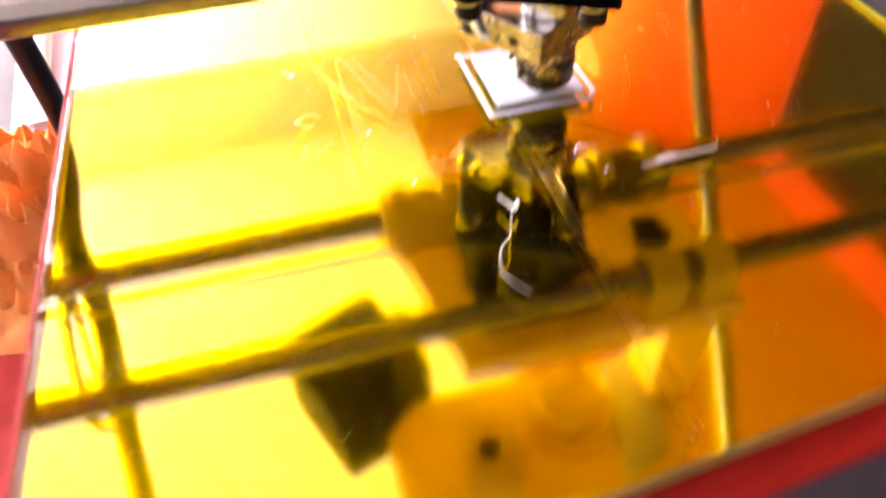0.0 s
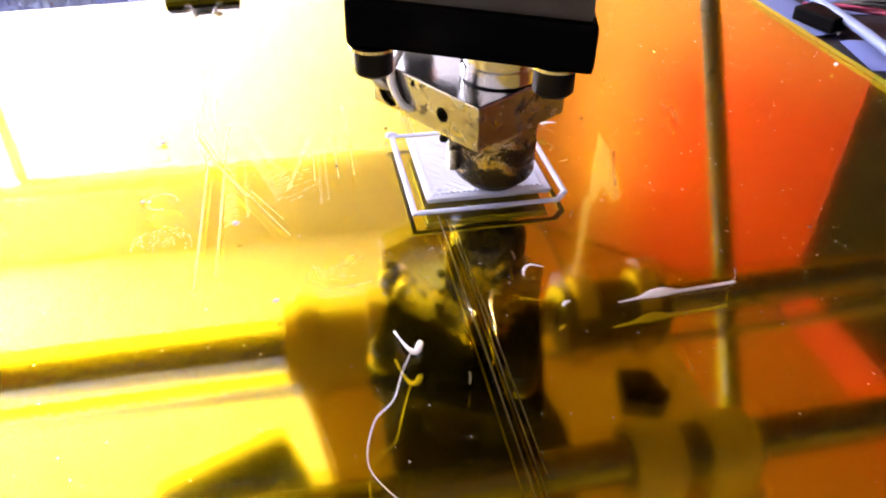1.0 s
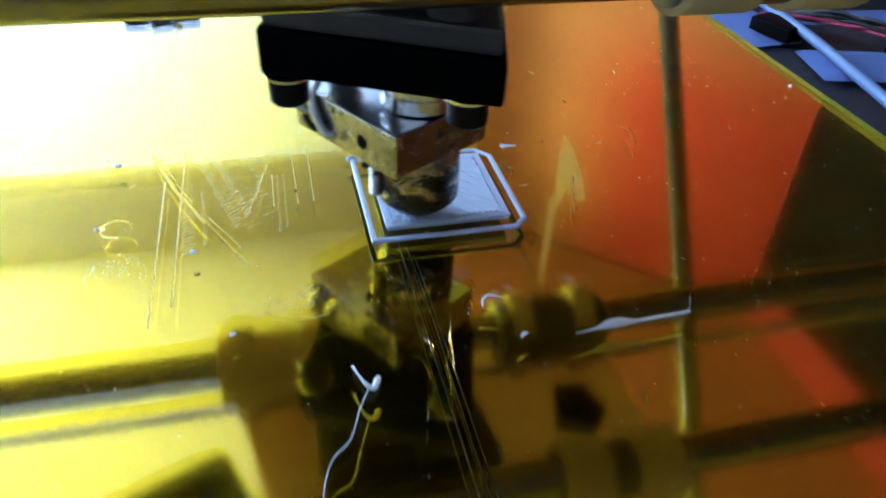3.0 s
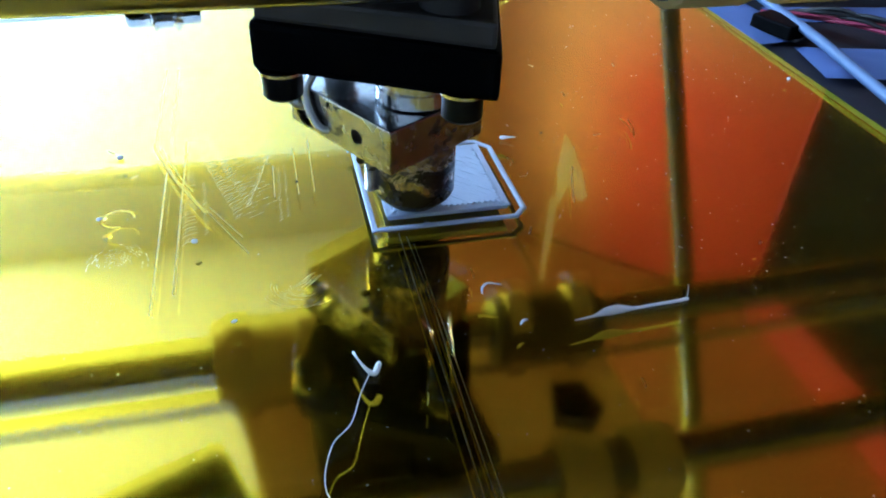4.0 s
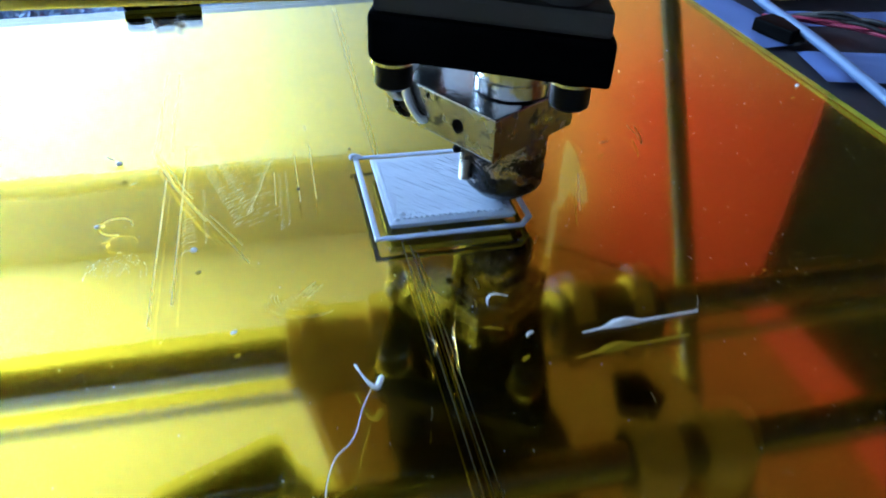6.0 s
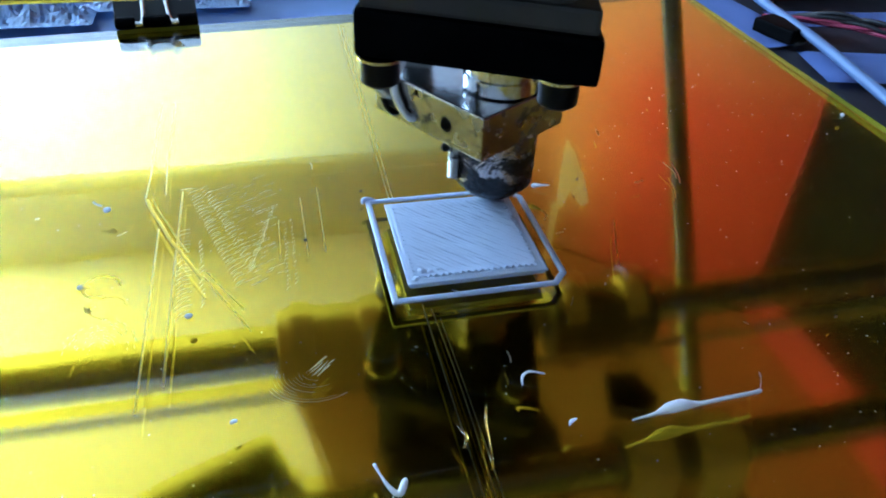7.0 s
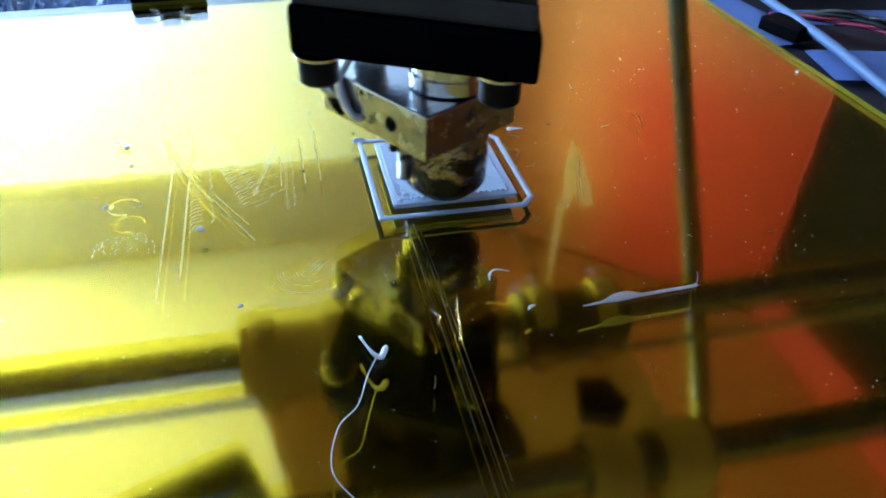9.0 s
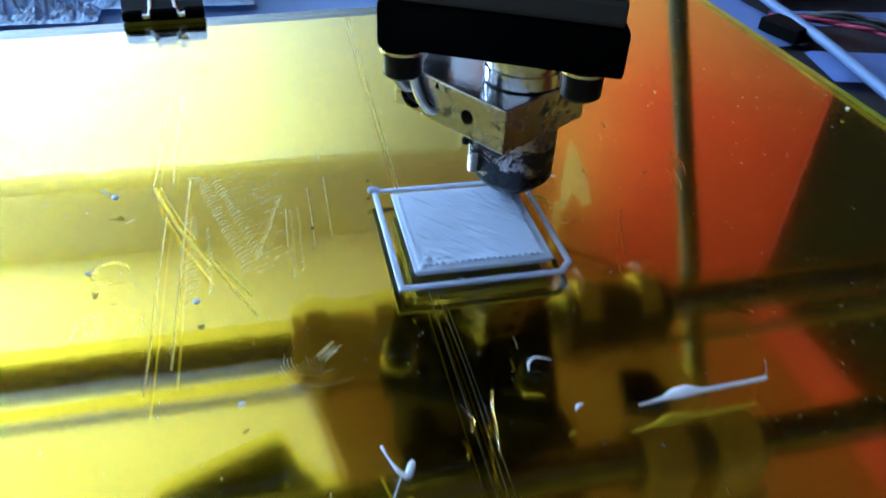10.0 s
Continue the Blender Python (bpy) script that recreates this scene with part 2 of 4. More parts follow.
RED_CLOTH = material("red_cloth", (0.50, 0.03, 0.03), 0.85, 0, 0.12, 60, 0.5, 300)
SOOT = material("char_crumbs", (0.012, 0.01, 0.01), 0.6, 0, 0.2, 300)
SILVER_WIRE = material("nickel_wire", (0.75, 0.74, 0.72), 0.2, 1.0, 0.05, 300)
ORANGE_BAG = translucent(material("orange_bag_film", (0.92, 0.50, 0.20), 0.1, 0, 0.2, 60, 0.3, 200), 0.4, (0.95, 0.45, 0.1))
PINK_SHEET = material("pale_pink_paper", (0.72, 0.52, 0.58), 0.7, 0, 0.1, 40, 0.2, 80)
CARD = translucent(material("pale_yellow_card", (0.95, 0.90, 0.68), 0.6, 0, 0.06, 30), 0.75, (0.97, 0.93, 0.72))
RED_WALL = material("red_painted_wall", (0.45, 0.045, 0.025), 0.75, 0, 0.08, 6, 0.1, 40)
DARK_RED = material("dark_red_matte", (0.10, 0.014, 0.014), 0.8, 0, 0.1, 8, 0.1, 40)
ORANGE_CEIL = material("orange_painted_boards", (0.42, 0.175, 0.03), 0.7, 0, 0.08, 6, 0.1, 40)
PLASTER = material("white_plaster", (0.80, 0.79, 0.76), 0.85, 0, 0.05, 8, 0.1, 40)
GREY_WALL = material("grey_wall_paint", (0.22, 0.21, 0.20), 0.85, 0, 0.08, 8, 0.1, 40)
FLOOR = material("brown_floor", (0.22, 0.14, 0.09), 0.5, 0, 0.2, 12, 0.1, 40)
DARK_WOOD = material("dark_wardrobe_wood", (0.008, 0.0075, 0.006), 0.6, 0, 0.25, 10, 0.1, 60)
DARK_WOOD.node_tree.nodes["Principled BSDF"].inputs["Specular IOR Level"].default_value = 0.1
TABLE.node_tree.nodes["Principled BSDF"].inputs["Specular IOR Level"].default_value = 0.05
FRAME_WHITE = material("white_window_frame", (0.80, 0.80, 0.80), 0.4, 0, 0.04, 20)
PANE = glass_material("window_pane", (1, 1, 1), 0.0, 1.45)


# ---- mesh helpers (millimetres) ----
def part(name, bm, mat, parent=None, label="", smooth=False):
    """One mesh object out of a bmesh in millimetres, under a thing or a part."""
    bmesh.ops.recalc_face_normals(bm, faces=bm.faces)
    me = bpy.data.meshes.new(name)
    bm.transform(Matrix.Diagonal((MM, MM, MM, 1)))
    bm.to_mesh(me)
    bm.free()
    if smooth:
        for p in me.polygons:
            p.use_smooth = True
        me.set_sharp_from_angle(angle=radians(40))
    me.materials.append(mat)
    ob = new(name, me)
    if parent:
        ob.parent = parent
    if label:
        tagged(ob, label)
    return ob


def thing(name, label, category, group="", kind=""):
    return tagged(new(name), label, category, group, kind)


def box(x0, y0, z0, x1, y1, z1, bev=0.0, seg=2, m=None, bm=None):
    b = bmesh.new()
    bmesh.ops.create_cube(b, size=1)
    b.transform(pose((x0 + x1) / 2, (y0 + y1) / 2, (z0 + z1) / 2) @ Matrix.Diagonal((x1 - x0, y1 - y0, z1 - z0, 1)))
    if bev:
        bmesh.ops.bevel(b, geom=list(b.edges), offset=bev, segments=seg, affect="EDGES", profile=0.6)
    if m is not None:
        b.transform(m)
    return join(bm, b)


def join(bm, b):
    """Adds mesh b to bm."""
    if bm is None:
        return b
    me = bpy.data.meshes.new("join")
    b.to_mesh(me)
    b.free()
    bm.from_mesh(me)
    bpy.data.meshes.remove(me)
    return bm


def turned(profile, n=32, m=None, bm=None):
    """A solid of revolution about z; profile rows (radius, z), open ends are closed at the axis."""
    b = bmesh.new()
    rings = [[b.verts.new((r * math.cos(a), r * math.sin(a), z)) for a in (2 * math.pi * k / n for k in range(n))] for r, z in profile]
    for p, q in zip(rings, rings[1:]):
        for k in range(n):
            b.faces.new((p[k], p[(k + 1) % n], q[(k + 1) % n], q[k]))
    b.faces.new(rings[0])
    b.faces.new(rings[-1])
    if m is not None:
        b.transform(m)
    return join(bm, b)


def smooth_path(points, steps=8):
    pts = [Vector(p) for p in points]
    out = []
    for i in range(len(pts) - 1):
        p0, p1, p2, p3 = pts[max(i - 1, 0)], pts[i], pts[i + 1], pts[min(i + 2, len(pts) - 1)]
        for k in range(steps):
            u = k / steps
            out.append(0.5 * ((2 * p1) + (p2 - p0) * u + (2 * p0 - 5 * p1 + 4 * p2 - p3) * u * u + (3 * p1 - p0 - 3 * p2 + p3) * u ** 3))
    return out + [pts[-1]]


def tube(points, r, n=8, steps=8, flat=1.0, bm=None, radii=None):
    """A round cord along points; flat squeezes it in z."""
    pts = smooth_path(points, steps) if steps > 1 else [Vector(p) for p in points]
    b = bmesh.new()
    rings = []
    for i, p in enumerate(pts):
        d = (pts[min(i + 1, len(pts) - 1)] - pts[max(i - 1, 0)]).normalized()
        side = d.cross(Vector((0, 0, 1)))
        side = side.normalized() if side.length > 1e-4 else Vector((1, 0, 0))
        up = side.cross(d)
        rr = r
        if radii:
            u = i / (len(pts) - 1) * (len(radii) - 1)
            k = min(int(u), len(radii) - 2)
            rr = radii[k] + (radii[k + 1] - radii[k]) * (u - k)
        rings.append([b.verts.new(p + rr * (math.cos(a) * side + flat * math.sin(a) * up)) for a in (2 * math.pi * k / n for k in range(n))])
    for p, q in zip(rings, rings[1:]):
        for k in range(n):
            b.faces.new((p[k], p[(k + 1) % n], q[(k + 1) % n], q[k]))
    b.faces.new(rings[0])
    b.faces.new(rings[-1])
    return join(bm, b)


def prism(outline, z0, z1, bev=0.0, bm=None, m=None):
    b = bmesh.new()
    lo, hi = [b.verts.new((x, y, z0)) for x, y in outline], [b.verts.new((x, y, z1)) for x, y in outline]
    b.faces.new(lo[::-1])
    b.faces.new(hi)
    for k in range(len(lo)):
        j = (k + 1) % len(lo)
        b.faces.new((lo[k], lo[j], hi[j], hi[k]))
    if bev:
        bmesh.ops.bevel(b, geom=list(b.edges), offset=bev, segments=2, affect="EDGES", profile=0.6)
    if m is not None:
        b.transform(m)
    return join(bm, b)


def along_x(m=None):
    return (m or Matrix()) @ pose(0, 0, 0, 0, 90, 0)


# ---- setting: room ----
def slab(name, b, mat, label):
    return tagged(part(name, b, mat), label, kind="structure")


TABLE_Z, FLOOR_Z, CEIL_Z = -85.0, -835.0, 1650.0
NORTH, EAST, WEST, SOUTH = 2300.0, 1530.0, -2500.0, -1500.0
slab("floor", box(WEST, SOUTH, FLOOR_Z - 50, EAST, NORTH, FLOOR_Z), FLOOR, "brown floor of the room")
slab("ceiling", box(WEST - 100, SOUTH - 100, CEIL_Z, 420, NORTH + 100, CEIL_Z + 80), PLASTER, "white plaster ceiling lit by the window")
slab("ceiling_panel", box(420, SOUTH - 100, CEIL_Z, EAST + 100, NORTH + 100, CEIL_Z + 80), ORANGE_CEIL, "orange painted part of the ceiling")
slab("wall_west", box(WEST - 100, SOUTH, FLOOR_Z, WEST, NORTH, CEIL_Z), PLASTER, "white plaster side wall")
slab("wall_south", box(WEST - 100, SOUTH - 100, FLOOR_Z, EAST + 100, SOUTH, CEIL_Z), GREY_WALL, "grey painted wall behind the camera")
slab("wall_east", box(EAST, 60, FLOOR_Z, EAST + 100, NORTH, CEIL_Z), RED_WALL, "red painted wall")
# near end of the red wall, coloured darker to dim the heater block's reflection
slab("wall_east_2", box(EAST, SOUTH, FLOOR_Z, EAST + 100, 60, CEIL_Z), DARK_RED, "end of the side wall, darkened for the block reflection")
WX0, WX1, WZ0, WZ1 = -2050.0, 700.0, 100.0, 1375.0
wall = box(WEST - 100, NORTH, FLOOR_Z, WX0, NORTH + 100, CEIL_Z)
box(WX0, NORTH, FLOOR_Z, WX1, NORTH + 100, WZ0, bm=wall)
box(WX0, NORTH, WZ1, WX1, NORTH + 100, CEIL_Z, bm=wall)
box(WX1, NORTH, FLOOR_Z, 900, NORTH + 100, CEIL_Z, bm=wall)
slab("wall_north", wall, PLASTER, "white plaster wall with the window")
wall = box(900, NORTH, FLOOR_Z, 960, NORTH + 100, CEIL_Z)
box(1500, NORTH, FLOOR_Z, EAST + 100, NORTH + 100, CEIL_Z, bm=wall)
box(960, NORTH, FLOOR_Z, 1500, NORTH + 100, -100, bm=wall)
box(960, NORTH, 1500, 1500, NORTH + 100, CEIL_Z, bm=wall)
slab("wall_alcove", wall, RED_WALL, "red painted end of the window wall")
# unseen opening, added to house the lamp behind the curtain
window2 = thing("window_2", "unseen narrow window added to backlight the curtain", "window", kind="structure")
for b in (box(960, NORTH + 20, -100, 1000, NORTH + 70, 1500, 4), box(1460, NORTH + 20, -100, 1500, NORTH + 70, 1500, 4), box(1000, NORTH + 20, 1460, 1460, NORTH + 70, 1500, 4), box(1000, NORTH + 20, -100, 1460, NORTH + 70, -60, 4)):
    part("window_frame", b, FRAME_WHITE, window2)
pane = part("pane", box(1000, NORTH + 40, -60, 1460, NORTH + 46, 1460), PANE, window2)
pane.visible_shadow = False
window = thing("window_1", "white framed window with bright daylight behind", "window", kind="structure")
for n, b in (("window_frame", box(WX0, NORTH + 20, WZ0, WX0 + 45, NORTH + 70, WZ1, 4)), ("window_frame", box(WX1 - 45, NORTH + 20, WZ0, WX1, NORTH + 70, WZ1, 4)),
             ("window_frame", box(WX0 + 45, NORTH + 20, WZ1 - 45, WX1 - 45, NORTH + 70, WZ1, 4)), ("window_frame", box(WX0 + 45, NORTH + 20, WZ0, WX1 - 45, NORTH + 70, WZ0 + 45, 4)),
             ("mullion", box(-1010, NORTH + 22, WZ0 + 45, -990, NORTH + 68, WZ1 - 45, 4))):
    part(n, b, FRAME_WHITE, window)
for x0, x1 in ((WX0 + 45, -1010), (-990, WX1 - 45)):
    pane = part("pane", box(x0, NORTH + 40, WZ0 + 45, x1, NORTH + 46, WZ1 - 45), PANE, window)
    pane.visible_shadow = False
day = bpy.data.materials.new("daylight_haze")
day.use_nodes = True
dn = day.node_tree.nodes
dn.remove(dn["Principled BSDF"])
em = dn.new("ShaderNodeEmission")
em.inputs["Color"].default_value, em.inputs["Strength"].default_value = (0.80, 0.90, 1.0, 1), 2.9
tc, sx, gr = dn.new("ShaderNodeTexCoord"), dn.new("ShaderNodeSeparateXYZ"), dn.new("ShaderNodeMapRange")
gr.inputs["From Min"].default_value, gr.inputs["From Max"].default_value = -1.0, 0.72
gr.inputs["To Min"].default_value, gr.inputs["To Max"].default_value = 9.0, 0.9
gr.interpolation_type = "SMOOTHSTEP"
day.node_tree.links.new(tc.outputs["Object"], sx.inputs[0])
day.node_tree.links.new(sx.outputs["X"], gr.inputs["Value"])
day.node_tree.links.new(gr.outputs["Result"], em.inputs["Strength"])
day.node_tree.links.new(em.outputs[0], dn["Material Output"].inputs["Surface"])
slab("backdrop", box(WX0 - 150, NORTH + 130, WZ0 - 150, 860, NORTH + 150, WZ1 + 150), day, "bright hazy sky outside the window")

wardrobe = thing("wardrobe", "tall dark wooden wardrobe against the red wall", "wardrobe")
part("carcass", box(1440, 100, FLOOR_Z, 1526, 1466, 1390, 6), DARK_WOOD, wardrobe)
part("door", box(1420, 110, FLOOR_Z + 60, 1438, 788, 1380, 4), DARK_WOOD, wardrobe)
part("door", box(1420, 794, FLOOR_Z + 60, 1438, 1370, 1380, 4), DARK_WOOD, wardrobe)

CURTAIN = bpy.data.materials.new("red_orange_curtain")
CURTAIN.use_nodes = True
cn, cl = CURTAIN.node_tree.nodes, CURTAIN.node_tree.links
# orange low down and at small x, redder higher up towards large x
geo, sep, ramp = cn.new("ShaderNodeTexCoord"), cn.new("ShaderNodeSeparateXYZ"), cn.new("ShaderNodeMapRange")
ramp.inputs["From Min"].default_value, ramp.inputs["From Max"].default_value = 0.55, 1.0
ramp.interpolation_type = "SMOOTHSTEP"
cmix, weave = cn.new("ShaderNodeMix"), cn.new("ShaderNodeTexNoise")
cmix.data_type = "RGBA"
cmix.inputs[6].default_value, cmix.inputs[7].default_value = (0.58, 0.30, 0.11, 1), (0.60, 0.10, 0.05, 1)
weave.inputs["Scale"].default_value = 3.0
wadd = cn.new("ShaderNodeMath")
wadd.operation, wadd.inputs[2].default_value = "MULTIPLY_ADD", -0.05
wadd.inputs[1].default_value = 0.1
cl.new(geo.outputs["Object"], sep.inputs[0])
cl.new(geo.outputs["Object"], weave.inputs["Vector"])
cl.new(weave.outputs["Fac"], wadd.inputs[0])
wsum = cn.new("ShaderNodeMath")
cl.new(sep.outputs["Z"], wsum.inputs[0])
cl.new(wadd.outputs[0], wsum.inputs[1])
cl.new(wsum.outputs[0], ramp.inputs["Value"])
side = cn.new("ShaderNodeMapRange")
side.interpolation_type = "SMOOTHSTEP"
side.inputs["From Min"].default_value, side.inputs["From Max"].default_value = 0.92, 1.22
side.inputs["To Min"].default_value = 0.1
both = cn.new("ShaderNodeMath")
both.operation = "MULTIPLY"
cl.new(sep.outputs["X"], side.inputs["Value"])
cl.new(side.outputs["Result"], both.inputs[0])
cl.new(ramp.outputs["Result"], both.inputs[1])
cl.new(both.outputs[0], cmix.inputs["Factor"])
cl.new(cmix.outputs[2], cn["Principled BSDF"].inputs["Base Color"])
cn["Principled BSDF"].inputs["Roughness"].default_value = 0.85
ctr, cms = cn.new("ShaderNodeBsdfTranslucent"), cn.new("ShaderNodeMixShader")
cms.inputs[0].default_value = 0.6
cl.new(cmix.outputs[2], ctr.inputs["Color"])
cl.new(cn["Principled BSDF"].outputs[0], cms.inputs[1])
cl.new(ctr.outputs[0], cms.inputs[2])
cl.new(cms.outputs[0], cn["Material Output"].inputs["Surface"])
cb = bmesh.new()
rows_c = []
for k in range(61):
    u = k / 60
    px, py = 735 + (1528 - 735) * u, 2290 + (1570 - 2290) * u
    d = 3 * math.sin(u * 17) + 1.5 * math.sin(u * 41)
    rows_c.append([cb.verts.new((px - d * 0.77, py - d * 0.64, z)) for z in (FLOOR_Z + 40, 300, 900, 1380, CEIL_Z - 30)])
for p, q in zip(rows_c, rows_c[1:]):
    for k in range(4):
        cb.faces.new((p[k], q[k], q[k + 1], p[k + 1]))
curtain = thing("curtain", "hanging red curtain paling to orange below", "curtain")
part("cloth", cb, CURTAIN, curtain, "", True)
part("curtain_rail", tube([(730, 2294, CEIL_Z - 22), (1528, 1562, CEIL_Z - 22)], 9, 10, 1), DARK_WOOD, curtain)

card = thing("hanging_card", "pale yellow card hanging on a strap and arm", "card")
part("sheet", prism([(-14, 0), (10, 22), (52, 95), (68, 145), (52, 160), (14, 130), (2, 190), (-12, 180), (-18, 90)], -1.5, 1.5, 0.5, None, pose(652, 1330, 755, 90, 0, -50)), CARD, card)
part("strap", prism([(-10, 0), (10, 0), (7, 290), (-7, 290)], -1, 1, 0.3, None, pose(636, 1332, 925, 90, 0, -30)), CARD, card, "pale hanging strap")
part("arm", tube([(500, 1330, 945), (570, 1330, 1080), (632, 1330, 1212)], 8, 10, 3), THREAD, card, "thin metal arm")
part("cord", tube([(634, 1331, 1205), (632, 1330, 1400), (630, 1330, CEIL_Z)], 5, 8, 3), THREAD, card)

table = thing("table", "dark table top carrying the printer", "table")
part("table_top", box(-700, -500, TABLE_Z - 30, 900, 700, TABLE_Z, 3), TABLE, table)
for x, y in ((-660, -460), (860, -460), (-660, 660), (860, 660)):
    part("leg", box(x - 25, y - 25, FLOOR_Z, x + 25, y + 25, TABLE_Z - 30, 3), TABLE, table)

# ---- printer: fixed parts ----
ROD_Z, ROD_Y = 43.6, 19.5
for y in (-ROD_Y, ROD_Y):
    rod = part("smooth_rod", turned([(3.6, -190), (4, -189.6), (4, 189.6), (3.6, 190)], 32, pose(0, y, ROD_Z) @ along_x()), CHROME, smooth=True)
    tagged(rod, "polished steel guide rod of the printer", "guide rod", "guide rods")


def threaded(length, r=4.0, pitch=1.25, n=16):
    b = bmesh.new()
    turns = int(length / pitch * 2)
    rings = []
    for i in range(turns + 1):
        rr = r if i % 2 else r - 0.45
        rings.append([b.verts.new((rr * math.cos(2 * math.pi * k / n), rr * math.sin(2 * math.pi * k / n), i * pitch / 2 + pitch * k / n)) for k in range(n)])
    for p, q in zip(rings, rings[1:]):
        for k in range(n):
            b.faces.new((p[k], p[(k + 1) % n], q[(k + 1) % n], q[k]))
    b.faces.new(rings[0])
    b.faces.new(rings[-1])
    return b


FOOT, APEX = Vector((130, 234, TABLE_Z + 2)), Vector((130, 2, 284))
slope = (APEX - FOOT)
b = threaded(slope.length)
b.transform(Matrix.Translation(FOOT) @ slope.to_track_quat("Z", "Y").to_matrix().to_4x4())
tagged(part("threaded_rod", b, THREAD, smooth=True), "slanting threaded steel rod of the printer frame", "threaded rod")
b = bmesh.new()
lo, hi = [], []
for k in range(149):
    for dx, dy in ((0, 0), (0.2, 0.75), (1.2, 0.75), (1.4, 0)):
        lo.append((-185 + k * 2.5 + dx, 13.2 - dy))
outline = lo + [(186, 14.2), (-185, 14.2)]
belt = part("drive_belt", prism(outline, 48.6, 50.2), BELT)
tagged(belt, "thin tan toothed drive belt", "belt")
for s in (-1, 1):
    xe = thing("rod_holder", "cream printed holder joining the guide rods", "holder", "rod holders")
    part("block", box(s * 205 - 18, -32, 32, s * 205 + 18, 32, 62, 3), BEIGE, xe)
    part("upright_rod", turned([(4, TABLE_Z), (4, 250)], 20, pose(s * 205, 0, 0)), CHROME, xe, smooth=True)

# ---- printer: sliding bed ----
bed = thing("print_bed", "mirror glass print bed covered with amber film", "print bed")
GLASS_T = 3.15
PLATE = [(-99.5, -103.5), (91.0, -86.0), (91.0, 105.8), (-99.5, 88.0)]
INNER = [(-99.3, -103.3), (90.8, -86.1), (90.8, 105.5), (-99.3, 87.8)]
plate = part("glass", prism(PLATE, -GLASS_T, 0, 0.12), FILM, bed, "amber tinted glass plate")
plate.data.materials.append(EDGE)
for p in plate.data.polygons:
    p.material_index = 1 if abs(p.normal.z) < 0.9 else 0
part("mirror", prism(INNER, -GLASS_T - 0.6, -GLASS_T - 0.05), MIRROR, bed, "silvered mirror backing")
part("heater_board", prism([(-102.5, -110), (93, -92), (93, 98), (-102.5, 80)], -GLASS_T - 2.6, -GLASS_T - 0.7, 0.2), PCB, bed, "red circuit board heater")
part("carriage_plate", box(-80, -80, -18, 70, 75, -12, 1), GREY_PLATE, bed)
for x, y in ((-70, -70), (60, -70), (-70, 65), (60, 65)):
    part("spacer", turned([(3, -12), (3, -GLASS_T - 2.6)], 12, pose(x, y, 0)), CHROME, bed)

# ---- printer: print head ----
head = thing("extruder_carriage", "print head with aluminium heater block and charred nozzle", "extruder carriage")
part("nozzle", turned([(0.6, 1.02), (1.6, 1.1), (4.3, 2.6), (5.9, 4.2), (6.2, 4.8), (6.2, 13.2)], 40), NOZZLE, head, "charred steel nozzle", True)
U, V = Vector((-0.527, 0.85)), Vector((0.85, 0.527))
CORNER = Vector((-5.3, -10.1))


def block_point(a, b):
    p = CORNER + U * a + V * b
    return (p.x, p.y)


def block3(a, out, z):
    p = CORNER + U * a - V * out
    return Vector((p.x, p.y, z))


def bored(ob, bores):
    """Cuts round holes into a part: rows of start, end, radius."""
    for a, c, r in bores:
        d = c - a
        cut = part("bore", turned([(r, 0), (r, d.length)], 24, Matrix.Translation(a) @ d.to_track_quat("Z", "Y").to_matrix().to_4x4()), BLACK)
        mod = ob.modifiers.new("bore", "BOOLEAN")
        mod.object, mod.operation, mod.solver = cut, "DIFFERENCE", "EXACT"
        bpy.context.view_layer.update()
        me = bpy.data.meshes.new_from_object(ob.evaluated_get(bpy.context.evaluated_depsgraph_get()))
        ob.modifiers.clear()
        ob.data = me
        bpy.data.objects.remove(cut)
    return ob


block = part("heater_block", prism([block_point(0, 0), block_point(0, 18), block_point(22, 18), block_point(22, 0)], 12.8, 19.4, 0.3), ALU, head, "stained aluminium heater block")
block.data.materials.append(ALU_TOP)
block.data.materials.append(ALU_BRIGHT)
# top and underside take lighter metal, imitating the brightness they reflect
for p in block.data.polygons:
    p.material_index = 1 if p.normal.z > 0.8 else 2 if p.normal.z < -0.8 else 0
bored(block, [(block3(6.9, 2, 15.9), block3(6.9, -4, 15.9), 1.15), (block3(18.3, 2, 15.4), block3(18.3, -9, 15.4), 2.3), (block3(13.0, 2, 18.4), block3(13.0, -3, 18.4), 0.5)])
part("heater_cartridge", turned([(1.6, 0), (1.6, 8)], 20, Matrix.Translation(block3(18.6, -8.5, 15.6)) @ Vector((-V.x, -V.y, 0)).to_track_quat("Z", "Y").to_matrix().to_4x4()), BLACK_GLOSS, head)
part("sleeved_lead", tube([block3(18.6, -4, 15.6), block3(19.4, -0.4, 15.9), block3(20.4, 0.8, 17.2), block3(20.7, 0.7, 19.5), block3(19.8, -1.0, 22.0), block3(18.0, -4, 26.0)], 0.8, 12, 6), SLEEVE, head, "silvery sleeved heater lead", True)
part("sensor_lead", tube([block3(13.3, -1.0, 14.3), block3(13.8, 0.5, 14.5), block3(15.2, 0.9, 15.7), block3(16.5, 0.9, 17.8), block3(16.8, 0.5, 20.0), block3(16.2, -1.5, 23.0), block3(15, -5, 26.5)], 0.62, 12, 6), SLEEVE, head, "silvery sleeved sensor lead", True)
